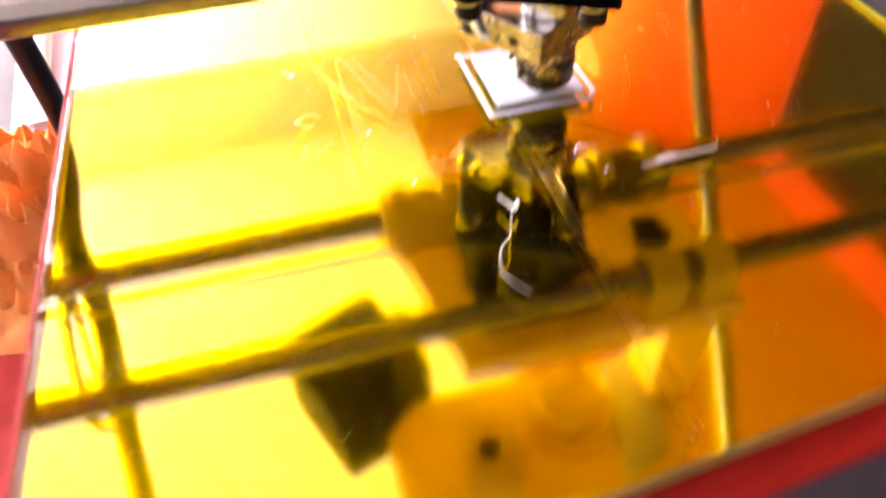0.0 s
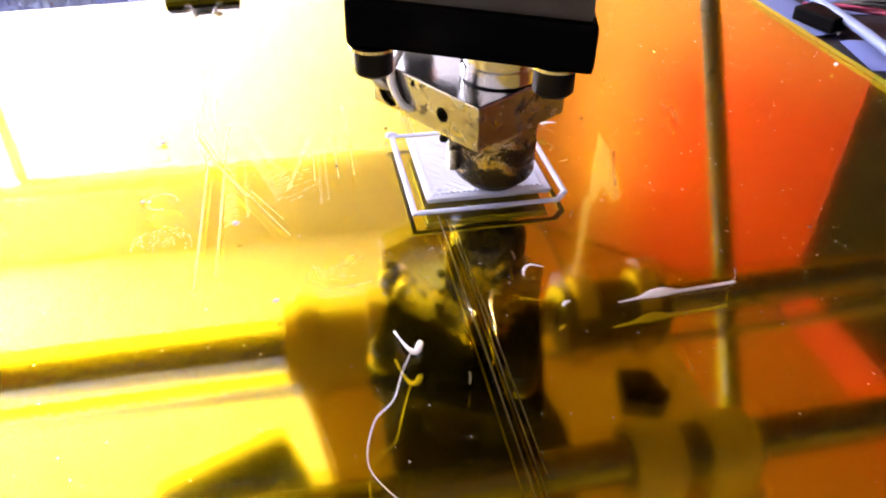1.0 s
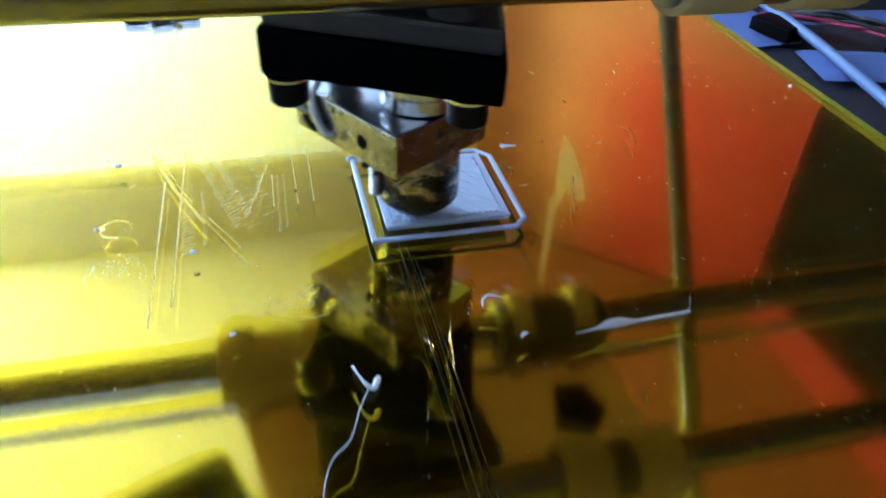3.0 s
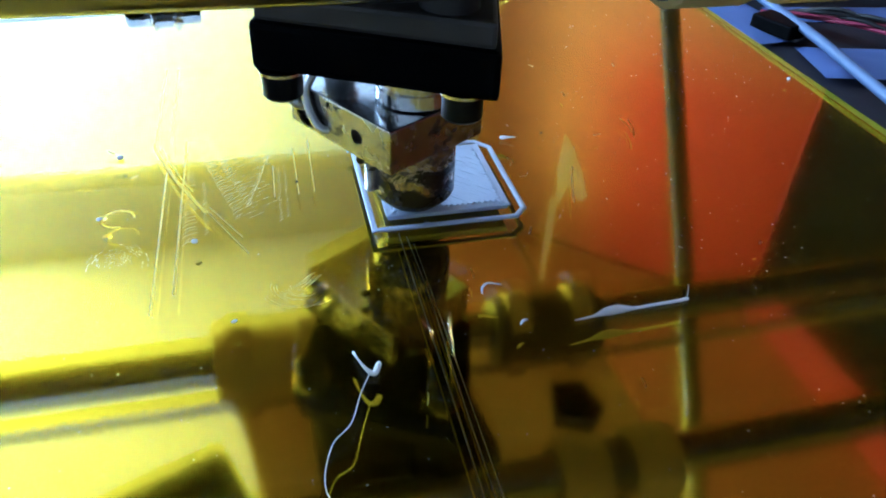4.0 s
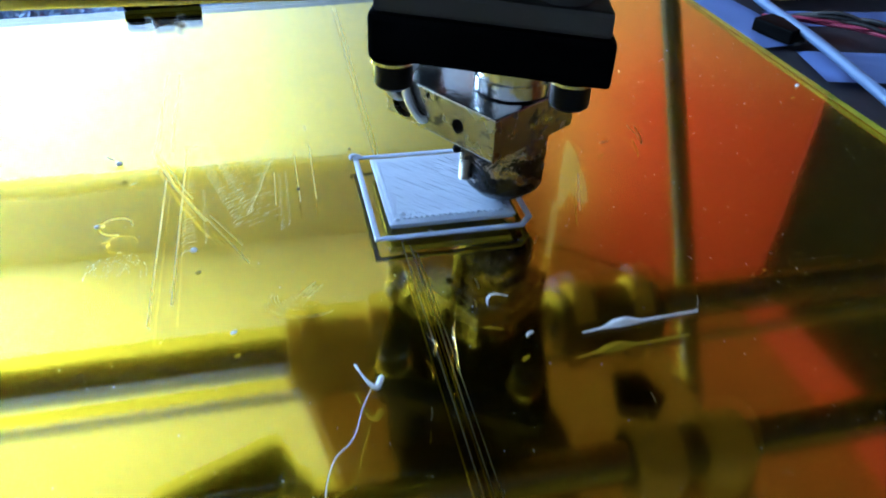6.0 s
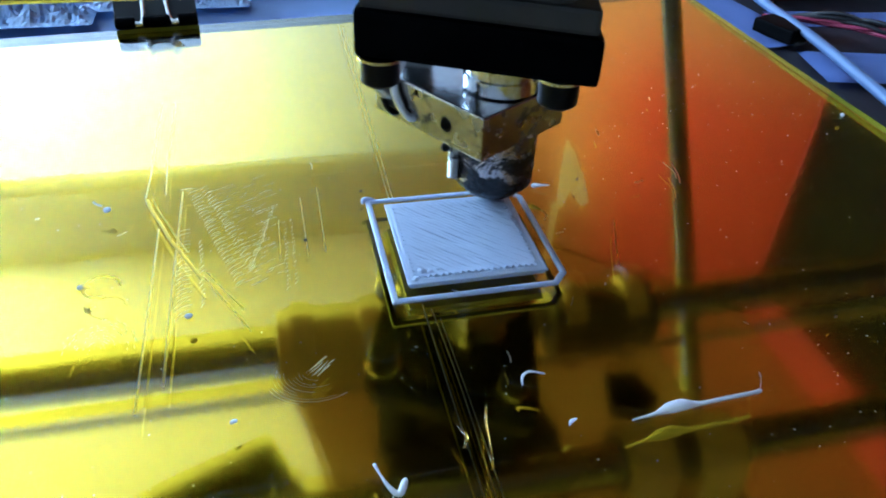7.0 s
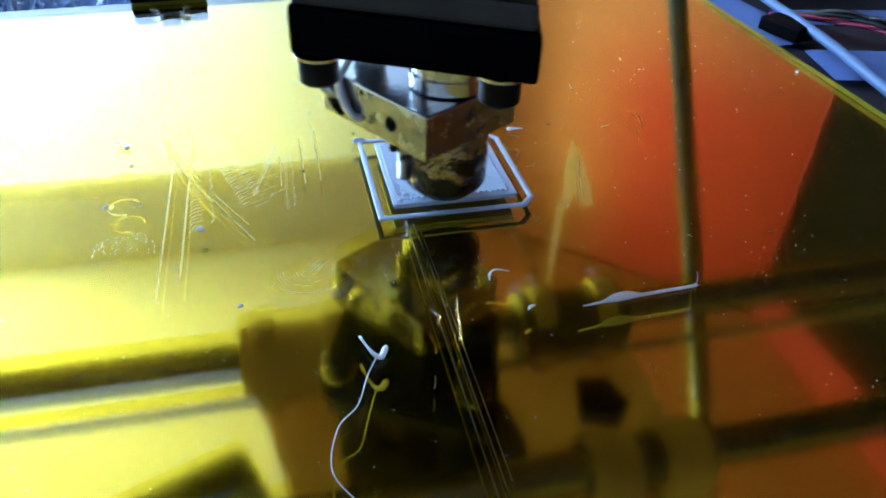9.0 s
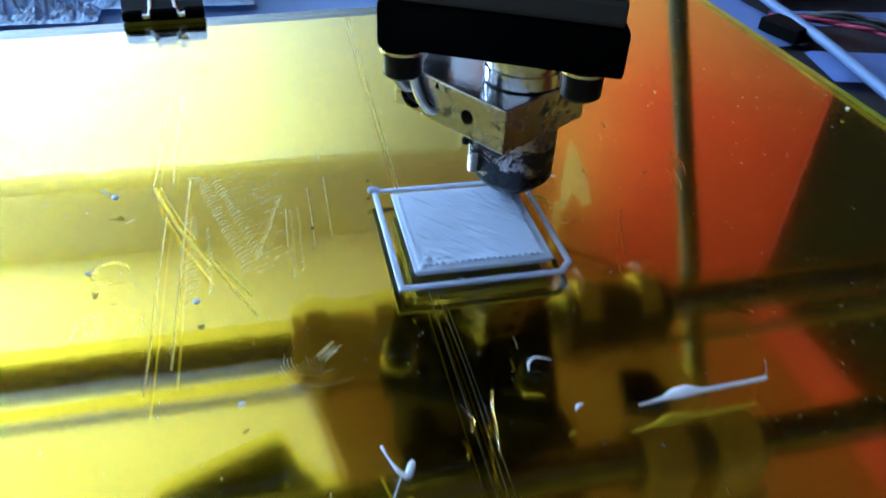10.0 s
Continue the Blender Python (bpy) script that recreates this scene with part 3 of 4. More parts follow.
part("sensor_lead", tube([block3(14.4, -1.0, 14.3), block3(15.0, 0.3, 14.6), block3(16.5, 0.5, 16.0), block3(17.7, 0.4, 18.2), block3(17.8, 0.0, 20.4), block3(17.0, -2.5, 24.0), block3(16, -5, 26.5)], 0.5, 12, 6), SLEEVE, head, "silvery sleeved sensor lead", True)
stud = [(0.75, 5.6)]
for k in range(14):
    stud += [(1.0, 5.8 + k * 0.5), (0.75, 6.05 + k * 0.5)]
part("threaded_stud", turned(stud, 14, pose(-6.6, -1.5, 0)), ALU, head, "threaded metal stud")
part("bead", turned([(0.1, 10.2), (0.55, 10.4), (0.7, 10.9), (0.5, 11.4), (0.1, 11.6)], 14, pose(-8.1, -1.6, 0)), BLACK_GLOSS, head, "", True)
part("collar", turned([(4.6, 19.4), (5.6, 19.7), (5.6, 21.6), (5.2, 21.8), (5.2, 22.3), (5.6, 22.5), (5.6, 26.6)], 36), ALU_BRIGHT, head, "bright turned collar", True)
PR = pose(-1.4, 2.5, 0, 0, 0, -24)
NEAR_L, NEAR_R, BACK_R, BACK_L = (-21.6, -4.2), (6.2, -18.3), (12.8, 5.5), (-12.6, 20.0)


def inset(k):
    return [(-4.2 + (x + 4.2) * k, 0.7 + (y - 0.7) * k) for x, y in (NEAR_L, NEAR_R, BACK_R, BACK_L)]


part("mount_plate", prism(inset(1.0), 26.5, 32.6, 0.8), BLACK, head, "black square mounting plate")
part("spacer_plate", prism(inset(0.95), 32.6, 35.8, 0.6), GREY_PLATE, head, "dark grey plate")
part("cold_end", turned([(10.5, 35.8), (10.5, 62)], 40, PR @ pose(-1.5, -1.0, 0)), DUCT, head, "dark round cold end", True)
for x, y in ((-10.5, -10.5), (8.2, -10.8), (8.2, 8.5), (-10.5, 8.5)):
    part("post", turned([(3.6, 35.8), (3.6, 52)], 20, PR @ pose(x, y, 0)), GREY_PLATE, head, "", True)
for sx_, sy_ in ((-12.6, -12.6), (10.6, -12.6), (6.4, 7.0), (-12.6, 10.4)):
    m = PR @ pose(sx_, sy_, 0)
    screw = part("screw", turned([(2.2, 22.6), (2.6, 23.0), (2.6, 26.0)], 24, m), BLACK_GLOSS, head, "black socket screw", True)
    part("washer", turned([(2.9, 26.0), (3.05, 26.1), (3.05, 26.5)], 28, m), ALU_BRIGHT, screw, "steel washer", True)
part("fan_shroud", prism([(-19, -20), (14, -21), (16, -8), (13, 12), (-17, 12)], 46.5, 51.4, 1.0), DUCT, head, "dark brown duct under the carriage")
part("carriage_body", prism([(-26, -27), (49, -28), (49, 28), (-38, 28), (-31, 12)], 51.5, 59, 1.2), BEIGE, head, "cream printed carriage")
# black piece in place of a hole, its inner shade put into the colour
part("dark_hole_patch", prism([(30, -3), (37, -6), (42, -1), (40, 7), (33, 8)], 50.6, 51.7, 0.2), BLACK, head, "black patch standing in for the dark carriage hole")
part("knob", turned([(2.6, 59), (3.4, 60), (3.6, 68), (2.8, 70), (2.8, 97)], 24, pose(-37, -2, 0)), BLACK_GLOSS, head, "black round bolt", True)
for x0, y, zb, wide, rb_ in ((22.5, -ROD_Y, 37.9, 8.8, 5.0), (22.0, ROD_Y - 1, 34.0, 4.6, 7.5), (-36, ROD_Y - 1, 34.0, 4.6, 7.5)):
    m = pose(x0, y, ROD_Z) @ along_x()
    brg = part("bearing", turned([(4.2, 0), (rb_, 0.3), (rb_, 23.7), (4.2, 24)], 32, m), BEARING if x0 > 0 else BEIGE, head, "round bearing in its holder", True)
    for dx in (5.0, 18.9):
        out = []
        for k in range(17):
            a = math.pi * (1 + k / 16)
            out.append((y + 6.8 * math.cos(a), ROD_Z + (ROD_Z - zb) * math.sin(a)))
        out += [(y + 6.8, 52), (y - 6.8, 52)]
        b = prism(out, -wide / 2, wide / 2, 0.8, None, Matrix.Translation((x0 + dx, 0, 0)) @ Matrix(((0, 0, 1, 0), (1, 0, 0, 0), (0, 1, 0, 0), (0, 0, 0, 1))))
        part("holder_lug", b, BEIGE, brg, "cream rounded bearing lug", True)
mt = pose(-50, 13, 0, 0, 0, 22)
part("motor", box(-17, -18, 88, 17, 18, 126, 3, 2, mt), BLACK, head, "black stepper motor")
part("extruder_body", prism([(-48, -42), (30, -48), (44, -30), (44, -6), (-36, -4), (-46, -14)], 96, 134, 3), BEIGE, head, "cream printed extruder body")
part("extruder_post", prism([(29, -27), (43, -27), (43, -12), (29, -12)], 58.5, 97, 1), BEIGE, head)
part("gear", turned([(2.5, 82), (9, 82.5), (9, 90), (13, 90.5), (13, 95.8), (5, 96)], 36, pose(6, -22, 0)), BEIGE, head, "printed drive gear", True)
part("clamp", prism([(-30, -40), (-16, -44), (-10, -34), (-14, -22), (-26, -20)], 86, 97, 2), BEIGE, head, "printed clamp lug")
part("clamp_bolt", turned([(1.5, 83), (3.2, 83.6), (3.2, 86.2)], 6, pose(-21, -32, 0)), BLACK_GLOSS, head)
part("idler_arm", prism([(14, -46), (28, -42), (36, -20), (30, -8), (20, -14)], 90, 97, 2), WHITE_TIE, head, "pale printed idler arm")

# ---- on the bed ----
def slides_with_bed(ob):
    BED_RIDERS.append(ob)
    return ob


BED_RIDERS = [bed]

# ---- clutter round the printer ----
cable = thing("cable_bundle", "dark cable bundle hanging beside the printer", "cable")
part("sleeve", tube([(-126, 105, TABLE_Z + 4), (-120, 84, -30), (-116, 60, 28), (-115, 33, 42), (-115, 29, 62), (-116, 8, 88), (-122, -14, 130), (-160, -10, 190), (-205, 0, 251)], 3.6, 10, 8), WIRE_BLACK, cable, "", True)
part("loose_wire", tube([(-116, 60, 24), (-116.5, 33, 38), (-118, 8, 54), (-117, -6, 70), (-116, 2, 90), (-122, -14, 130)], 1.3, 8, 8), WIRE_BLACK, cable, "", True)
part("loose_wire", tube([(-117, 62, 20), (-119, 38, 40), (-117, 14, 62), (-115, -2, 82), (-121, -12, 124)], 0.9, 8, 8), WIRE_BROWN, cable, "", True)


def crumple(w, d, h, n, seed, rough=1.0):
    """A crumpled sheet, w by d, with peaks up to h."""
    b = bmesh.new()
    grid = []
    for i in range(n + 1):
        row = []
        for j in range(n + 1):
            x, y = (i / n - 0.5) * w, (j / n - 0.5) * d
            p = Vector((x * 0.06 * rough + seed, y * 0.06 * rough, seed * 2))
            z = h * (0.5 + 0.5 * noise.noise(p)) + h * 0.45 * abs(noise.noise(p * 2.7)) + h * 0.2 * noise.noise(p * 6)
            edge = min(1, 4 * min(i, n - i, j, n - j) / n)
            row.append(b.verts.new((x, y, max(0.2, z * edge))))
        grid.append(row)
    for i in range(n):
        for j in range(n):
            b.faces.new((grid[i][j], grid[i + 1][j], grid[i + 1][j + 1], grid[i][j + 1]))
    bmesh.ops.solidify(b, geom=list(b.faces), thickness=0.3)
    return b


for x, y, w, d, h, sd in ((-165, 355, 110, 90, 26, 1.3), (-75, 365, 90, 70, 22, 5.1), (20, 390, 120, 70, 16, 8.7)):
    f = part("foil_sheet", crumple(w, d, h, 76, sd, 2.4), FOIL)
    f.location = (x * MM, y * MM, (TABLE_Z + 5.5) * MM)
    tagged(f, "crumpled silver foil sheet lying on the table", "foil", "foil sheets")
b = crumple(420, 170, 5, 20, 3.3, 0.2)
b.transform(pose(-40, 395, TABLE_Z + 0.2))
tagged(part("cover_sheet", b, LIGHT_SHEET, smooth=True), "pale bluish sheet spread behind the print bed", "sheet")
w = part("brown_wire", tube([(-175, 385, TABLE_Z + 32), (-158, 352, TABLE_Z + 46), (-150, 335, TABLE_Z + 26), (-148, 322, TABLE_Z + 2.2)], 4.0, 10, 8), WIRE_BROWN, smooth=True)
tagged(w, "thick brown wire curving down to the table", "wire")
w = part("white_hose", tube([(-96, 345, TABLE_Z + 3.2), (-92, 342, TABLE_Z + 22), (-84, 350, TABLE_Z + 40), (-60, 370, TABLE_Z + 38), (-30, 385, TABLE_Z + 3.2)], 6.0, 12, 8), GREY_TUBE, smooth=True)
tagged(w, "pale curved hose behind the print bed", "hose")

hose = part("feed_tube", tube([(290, 380, TABLE_Z + 10), (271, 311, TABLE_Z + 10), (262, 235, TABLE_Z + 10), (249, 163, TABLE_Z + 10), (238, 100, TABLE_Z + 10)], 2.7, 14, 6), GREY_TUBE, smooth=True)
tagged(hose, "straight pale plastic tube beside the bed", "tube")
for k, (x, y, a, w_, d_) in enumerate(((325, 284, -8, 100, 26), (250, 292, 6, 40, 92), (284, 209, -12, 70, 40), (365, 236, 14, 90, 46))):
    b = crumple(w_, d_, 3.5, 12, 2.2 + k * 3, 0.3)
    b.transform(pose(x, y, TABLE_Z + 0.4 + 1.3 * k, 0, 0, a))
    tagged(part("paper_sheet", b, BLUE_SHEET, smooth=True), "pale bluish creased paper sheet on the table", "paper", "loose papers")
for k in range(7):
    o = k * 5
    b = tube([(262 + o, 282 - o * 0.4, TABLE_Z + 6), (282 + o * 0.6, 258 - o * 0.8, TABLE_Z + 11 + k % 3 * 3), (306 + o * 0.5, 238 - o * 0.9, TABLE_Z + 10 + k % 2 * 4), (355 + o, 218 - o, TABLE_Z + 6)], 1.2, 8, 8)
    tagged(part("thin_wire", b, (WIRE_RED, WIRE_BLACK, WIRE_BLACK)[k % 3], smooth=True), "thin " + ("dark red", "black", "black")[k % 3] + " wire among the papers", "wire", "loose wires")
for x, y, a, w_, d_, h_ in ((258, 258, 20, 16, 26, 8), (318, 226, 30, 28, 14, 9)):
    conn = thing("connector_block", "small black connector block among loose wires", "connector", "connector blocks")
    part("housing", box(-w_ / 2, -d_ / 2, TABLE_Z + 3, w_ / 2, d_ / 2, TABLE_Z + 3 + h_, 1.2, 2, pose(x, y, 0, 0, 0, a)), BLACK, conn)
    for q in range(4):
        part("pin", box(-w_ / 2 + 3 + q * (w_ - 8) / 3, -d_ / 2 - 3, TABLE_Z + h_ * 0.4, -w_ / 2 + 5 + q * (w_ - 8) / 3, -d_ / 2 + 1, TABLE_Z + h_ * 0.6, 0, 2, pose(x, y, 0, 0, 0, a)), SILVER_WIRE, conn)
rb = thing("red_box", "dark red box at the far side of the table", "box")
part("body", box(282, 320, TABLE_Z, 452, 445, TABLE_Z + 17, 3), DARK_RED, rb)
part("lid", box(280, 318, TABLE_Z + 17, 454, 447, TABLE_Z + 22, 2), DARK_RED, rb)

strip = part("pink_sheet", crumple(34, 120, 5, 14, 4.4, 0.4), PINK_SHEET, smooth=True)
strip.matrix_world = pose(-0.148, 0.185, (TABLE_Z + 0.5) * MM, 0, 0, 5)
tagged(strip, "pale pink paper strip beside the bed", "paper")
strap = part("white_strap", crumple(9, 150, 4, 18, 2.1, 0.3), WHITE_TIE, smooth=True)
strap.matrix_world = pose(-0.155, 0.225, (TABLE_Z + 6) * MM, 0, 0, 4)
tagged(strap, "white woven strap lying beside the bed", "strap")
bag = thing("orange_bag", "crumpled glossy orange plastic bag", "plastic bag")
part("body", crumple(74, 96, 40, 40, 6.2, 1.0), ORANGE_BAG, bag, "", True)
part("twisted_neck", tube([(-20, 38, 14), (-24, 52, 26), (-34, 62, 30), (-48, 66, 18)], 5, 10, 6, 0.7, None, [7, 3.5, 4.5, 7]), ORANGE_BAG, bag, "", True)
part("tie", turned([(3.8, -1.5), (4.6, -1.0), (4.6, 1.0), (3.8, 1.5)], 16, pose(-24, 52, 26, 60, 0, 30)), WHITE_TIE, bag, "white bag tie", True)
bag.matrix_world = pose(-0.151, 0.085, (TABLE_Z + 0.5) * MM, 0, 0, -12)
cloth = part("red_mat", crumple(120, 210, 4, 24, 9.9, 0.3), RED_CLOTH, smooth=True)
cloth.matrix_world = pose(-0.195, -0.06, (TABLE_Z + 0.3) * MM)
tagged(cloth, "creased red cloth mat on the table", "mat")

skirt_path = [(-12, -12), (10.2, -12), (12, -10), (12, 9.6), (9.8, 12), (-12, 12)]


def closed_bead(path, w, h, z):
    """A flat extruded bead along a closed path."""
    b = bmesh.new()
    n = len(path)
    rings = []
    for i in range(n):
        p, a, c = Vector(path[i]), Vector(path[i - 1]), Vector(path[(i + 1) % n])
        d0, d1 = (p - a).normalized(), (c - p).normalized()
        t = (d0 + d1).normalized()
        nrm = Vector((t.y, -t.x)) / max(0.5, t.dot(d0))
        prof = [(-w / 2, z + h * 0.25), (-w / 2, z + h * 0.7), (-w * 0.25, z + h), (w * 0.25, z + h), (w / 2, z + h * 0.7), (w / 2, z + h * 0.25), (w * 0.35, z), (-w * 0.35, z)]
        rings.append([b.verts.new((p.x + nrm.x * o, p.y + nrm.y * o, zz)) for o, zz in prof])
    for i in range(n):
        p, q = rings[i], rings[(i + 1) % n]
        for k in range(8):
            b.faces.new((p[k], p[(k + 1) % 8], q[(k + 1) % 8], q[k]))
    return b


skirt = part("printed_outline", closed_bead(skirt_path, 0.9, 0.45, 0.0), PLA, smooth=True)
tagged(slides_with_bed(skirt), "thin white printed outline round the square", "printed outline")
square = thing("printed_square", "half finished white printed square with ribbed top", "printed square")
slides_with_bed(square)
part("core", box(-9.6, -9.6, 0.02, 9.6, 9.6, 0.92, 0.25), PLA, square, "", True)
for k, off in enumerate((9.55, 9.0)):
    part("perimeter", closed_bead([(-off, -off), (off, -off), (off, off), (-off, off)], 0.6, 0.3, 0.72 + 0.02 * k), PLA, square, "", True)
# diagonal ribs of the top layer
LIM = 8.6
for k in range(-20, 21):
    c = k * 0.9
    x0, x1 = max(-LIM, c - LIM), min(LIM, c + LIM)
    if x1 - x0 < 0.8:
        continue
    pts, rad = [], []
    for q in range(7):
        x = x0 + (x1 - x0) * q / 6
        pts.append((x + random.uniform(-0.04, 0.04), c - x + random.uniform(-0.05, 0.05), 0.8 + random.uniform(-0.06, 0.06)))
        rad.append(random.uniform(0.36, 0.46) if 0 < q < 6 else 0.5)
    part("rib", tube(pts, 0.3, 8, 3, 0.85, None, rad), PLA, square, "", True)
for x, y, r in ((-7.6, -7.3, 0.75), (-6.4, -7.6, 0.6), (-7.9, -6.1, 0.5), (-5.2, -7.2, 0.5), (-8.6, -8.7, 0.6)):
    part("lump", turned([(0.05, 1.02 + r * 0.35), (r * 0.6, 1.0 + r * 0.25), (r, 0.95), (r * 0.8, 0.8), (0.05, 0.75)], 12, pose(x, y, 0)), PLA, square, "", True)

# creases, seams and rubbed lines in the film
def crease(points, r, steps=4, name="crease", flat=0.22):
    return part(name, tube([(x, y, 0.02) for x, y in points], r, 6, steps, flat), FILM_MARK, bed, "", True)


for p, r in (([(-44.9, 52), (-45.1, 39.7), (-45.0, 29.8), (-45.3, 19)], 0.22), 
             ([(-42.6, 52), (-42.5, 39), (-42.7, 30.4), (-42.4, 19.5)], 0.2), 
             ([(-42.8, 10.3), (-42.9, -8), (-43.0, -25)], 0.24),
             ([(-39.9, 20.1), (-40.1, 5), (-40.2, -9), (-40.3, -21.4)], 0.28),
             ([(-22.2, 15.2), (-22.2, 0.2)], 0.16), ([(-19.4, 17.9), (-19.7, 0.7)], 0.16), ([(-25.8, 9.8), (-26.0, 0)], 0.16),
             ([(-36.4, -1.9), (-32.6, -9.6), (-30.4, -14.0)], 0.16), ([(-35.9, -1.2), (-31.2, -9.8)], 0.2),
             ([(-6.7, 89.0), (-7.5, 44.1), (-8.0, 13.1)], 0.18), ([(-7.4, 89.0), (-8.2, 44), (-8.6, 13.1)], 0.14),
             ([(-8.6, -13), (-8.6, -28), (-8.5, -50), (-8.6, -92)], 0.16), ([(-7.6, -14), (-7.2, -29.1), (-7.4, -50), (-7.2, -92)], 0.16), ([(-6.9, -16), (-6.7, -30), (-6.6, -60)], 0.12),
             ([(24.6, 1), (22.6, -4), (20.7, -9.6)], 0.14), ([(41.9, 15.8), (41.2, 12), (40.2, 9.5)], 0.22), ([(40.6, 16.5), (40.9, 13), (40.3, 11)], 0.14),
             ([(-44, 51.5), (-38, 51.8), (-30, 52.2), (-22, 52.6)], 0.1), ([(-40.4, 20.6), (-38.5, 20.9)], 0.2)):
    crease(p, r * 0.55)
tear = [(-45.1, 18.6), (-44.0, 15.0), (-42.5, 11.2), (-41.2, 7.6), (-39.4, 3.7), (-37.8, 0.2), (-36.5, -2.5)]
crease(tear, 0.27, 4, "torn_fold", 0.5)
crease([(x + 0.9, y + 0.1) for x, y in tear[:5]], 0.13, 4, "torn_fold", 0.6)
crease([(-49.1 + 2.3 * math.cos(a), -2.0 + 2.2 * math.sin(a)) for a in (k * 0.45 for k in range(12))], 0.16, 2, "bubble_rim", 0.7)
crease([(-51.9, -1.9), (-51.4, -1.5), (-51.0, -1.9)], 0.5, 3, "bubble_rim", 0.7)
# hatched print of an older part, too fine to count
hatch = bmesh.new()


def fishbone(p, q, n, length, turn, bend):
    """A column of n short curved rubs from p to q."""
    for k in range(n):
        u = k / (n - 1)
        x, y = p[0] + (q[0] - p[0]) * u + random.uniform(-0.12, 0.12), p[1] + (q[1] - p[1]) * u
        l, a = length * random.uniform(0.7, 1.1), radians(turn + random.uniform(-6, 6))
        dx, dy = math.cos(a) * l / 2, math.sin(a) * l / 2
        tube([(x - dx, y - dy, 0.01), (x - dy * bend, y + dx * bend, 0.014), (x + dx, y + dy, 0.01)], random.uniform(0.03, 0.055), 5, 3, 0.3, hatch)


for k in range(34):
    x, y = -38.4 + 0.2 * k + random.uniform(-0.5, 0.5), 18.0 - 0.72 * k
    reach = min(12.0, max(2.0, -24.5 - x)) * random.uniform(0.7, 1.0)
    for q in range(5):
        if random.random() < 0.7:
            u0, u1 = reach * q / 5, reach * (q + random.uniform(0.5, 0.95)) / 5
            tube([(x + u0, y + u0 * 0.55, 0.01), (x + u1, y + u1 * 0.55, 0.01)], random.uniform(0.02, 0.04), 4, 1, 0.3, hatch)
fishbone((-38.6, 20.4), (-31.4, -4.0), 30, 2.0, 40, 0.25)
fishbone((-36.6, 20.8), (-29.8, -1.0), 26, 1.6, 52, 0.2)
fishbone((-26.8, 12.5), (-30.2, -1.5), 17, 1.9, 58, -0.25)
fishbone((-39.3, 9.0), (-38.6, -10.0), 22, 2.2, 30, 0.3)
fishbone((-36.9, 6.0), (-36.2, -8.0), 15, 1.1, 62, 0.2)
fishbone((-24.9, 9.0), (-25.3, -6.5), 18, 0.8, 48, 0.3)
fishbone((-23.9, 9.4), (-24.2, -5.5), 17, 0.7, 48, 0.3)
tagged(part("rubbed_hatching", hatch, FILM_MARK, bed, "fine rubbed hatching in the film"), kind="stuff")
whorl = bmesh.new()
for k in range(11):
    r = 0.5 + k * 0.42
    n0 = random.uniform(0.1, 0.6)
    for q in range(14):
        if random.random() < 0.55:
            a0 = n0 - 0.3 + q * 0.22
            tube([(-48.2 + r * 0.9 * math.cos(a), -14.0 + r * 1.15 * math.sin(a), 0.01) for a in (a0, a0 + random.uniform(0.08, 0.17))], random.uniform(0.025, 0.05), 4, 1, 0.4, whorl)
tagged(part("smudge", whorl, FILM_MARK, bed, "fine curved smudge lines on the film"), kind="stuff")
whorl = bmesh.new()
for k in range(12):
    r, n0 = 1.0 + k * 0.38, random.uniform(2.8, 3.6)
    tube([(-23.2 + r * 1.15 * math.cos(n0 + a), -22.4 + r * 0.95 * math.sin(n0 + a), 0.012) for a in (q * 0.26 for q in range(random.randint(3, 9)))], random.uniform(0.015, 0.04), 4, 2, 0.4, whorl)
for k in range(9):
    x, y = -22.4 + random.uniform(-0.9, 0.9), -21.6 + random.uniform(-1.0, 1.0)
    tube([(x - 0.8, y - 0.7, 0.01), (x, y + random.uniform(-0.3, 0.3), 0.04), (x + 0.8, y + 0.8, 0.01)], random.uniform(0.03, 0.09), 5, 3, 0.5, whorl)
tagged(part("smudge", whorl, FILM_MARK, bed, "swirled smear pressed into the film"), kind="stuff")

# crumbs and strands lying on the bed
dust = bmesh.new()
for k in range(1700):
    x, y = random.uniform(-95, 88), random.uniform(-80, 80)
    r = random.choice((0.025, 0.03, 0.035, 0.04, 0.05, 0.06, 0.075))
    b = bmesh.new()
    bmesh.ops.create_icosphere(b, subdivisions=1, radius=r)
    b.transform(pose(x, y, r * 0.5, random.uniform(0, 90), 0, random.uniform(0, 180)) @ Matrix.Diagonal((random.uniform(0.8, 2.2), 1, 0.6, 1)))
    me = bpy.data.meshes.new("grain")
    b.to_mesh(me)
    b.free()
    dust.from_mesh(me)
    bpy.data.meshes.remove(me)
tagged(slides_with_bed(part("dust", dust, PLA_FIL)), "pale dust specks scattered over the amber film", "dust", kind="stuff")


def strand(name, points, r, label, category, flat=0.8, radii=None, mat=PLA_FIL, group=""):
    ob = part(name, tube(points, r, 10, 6, flat, None, radii), mat, smooth=True)
    return tagged(slides_with_bed(ob), label, category, group)


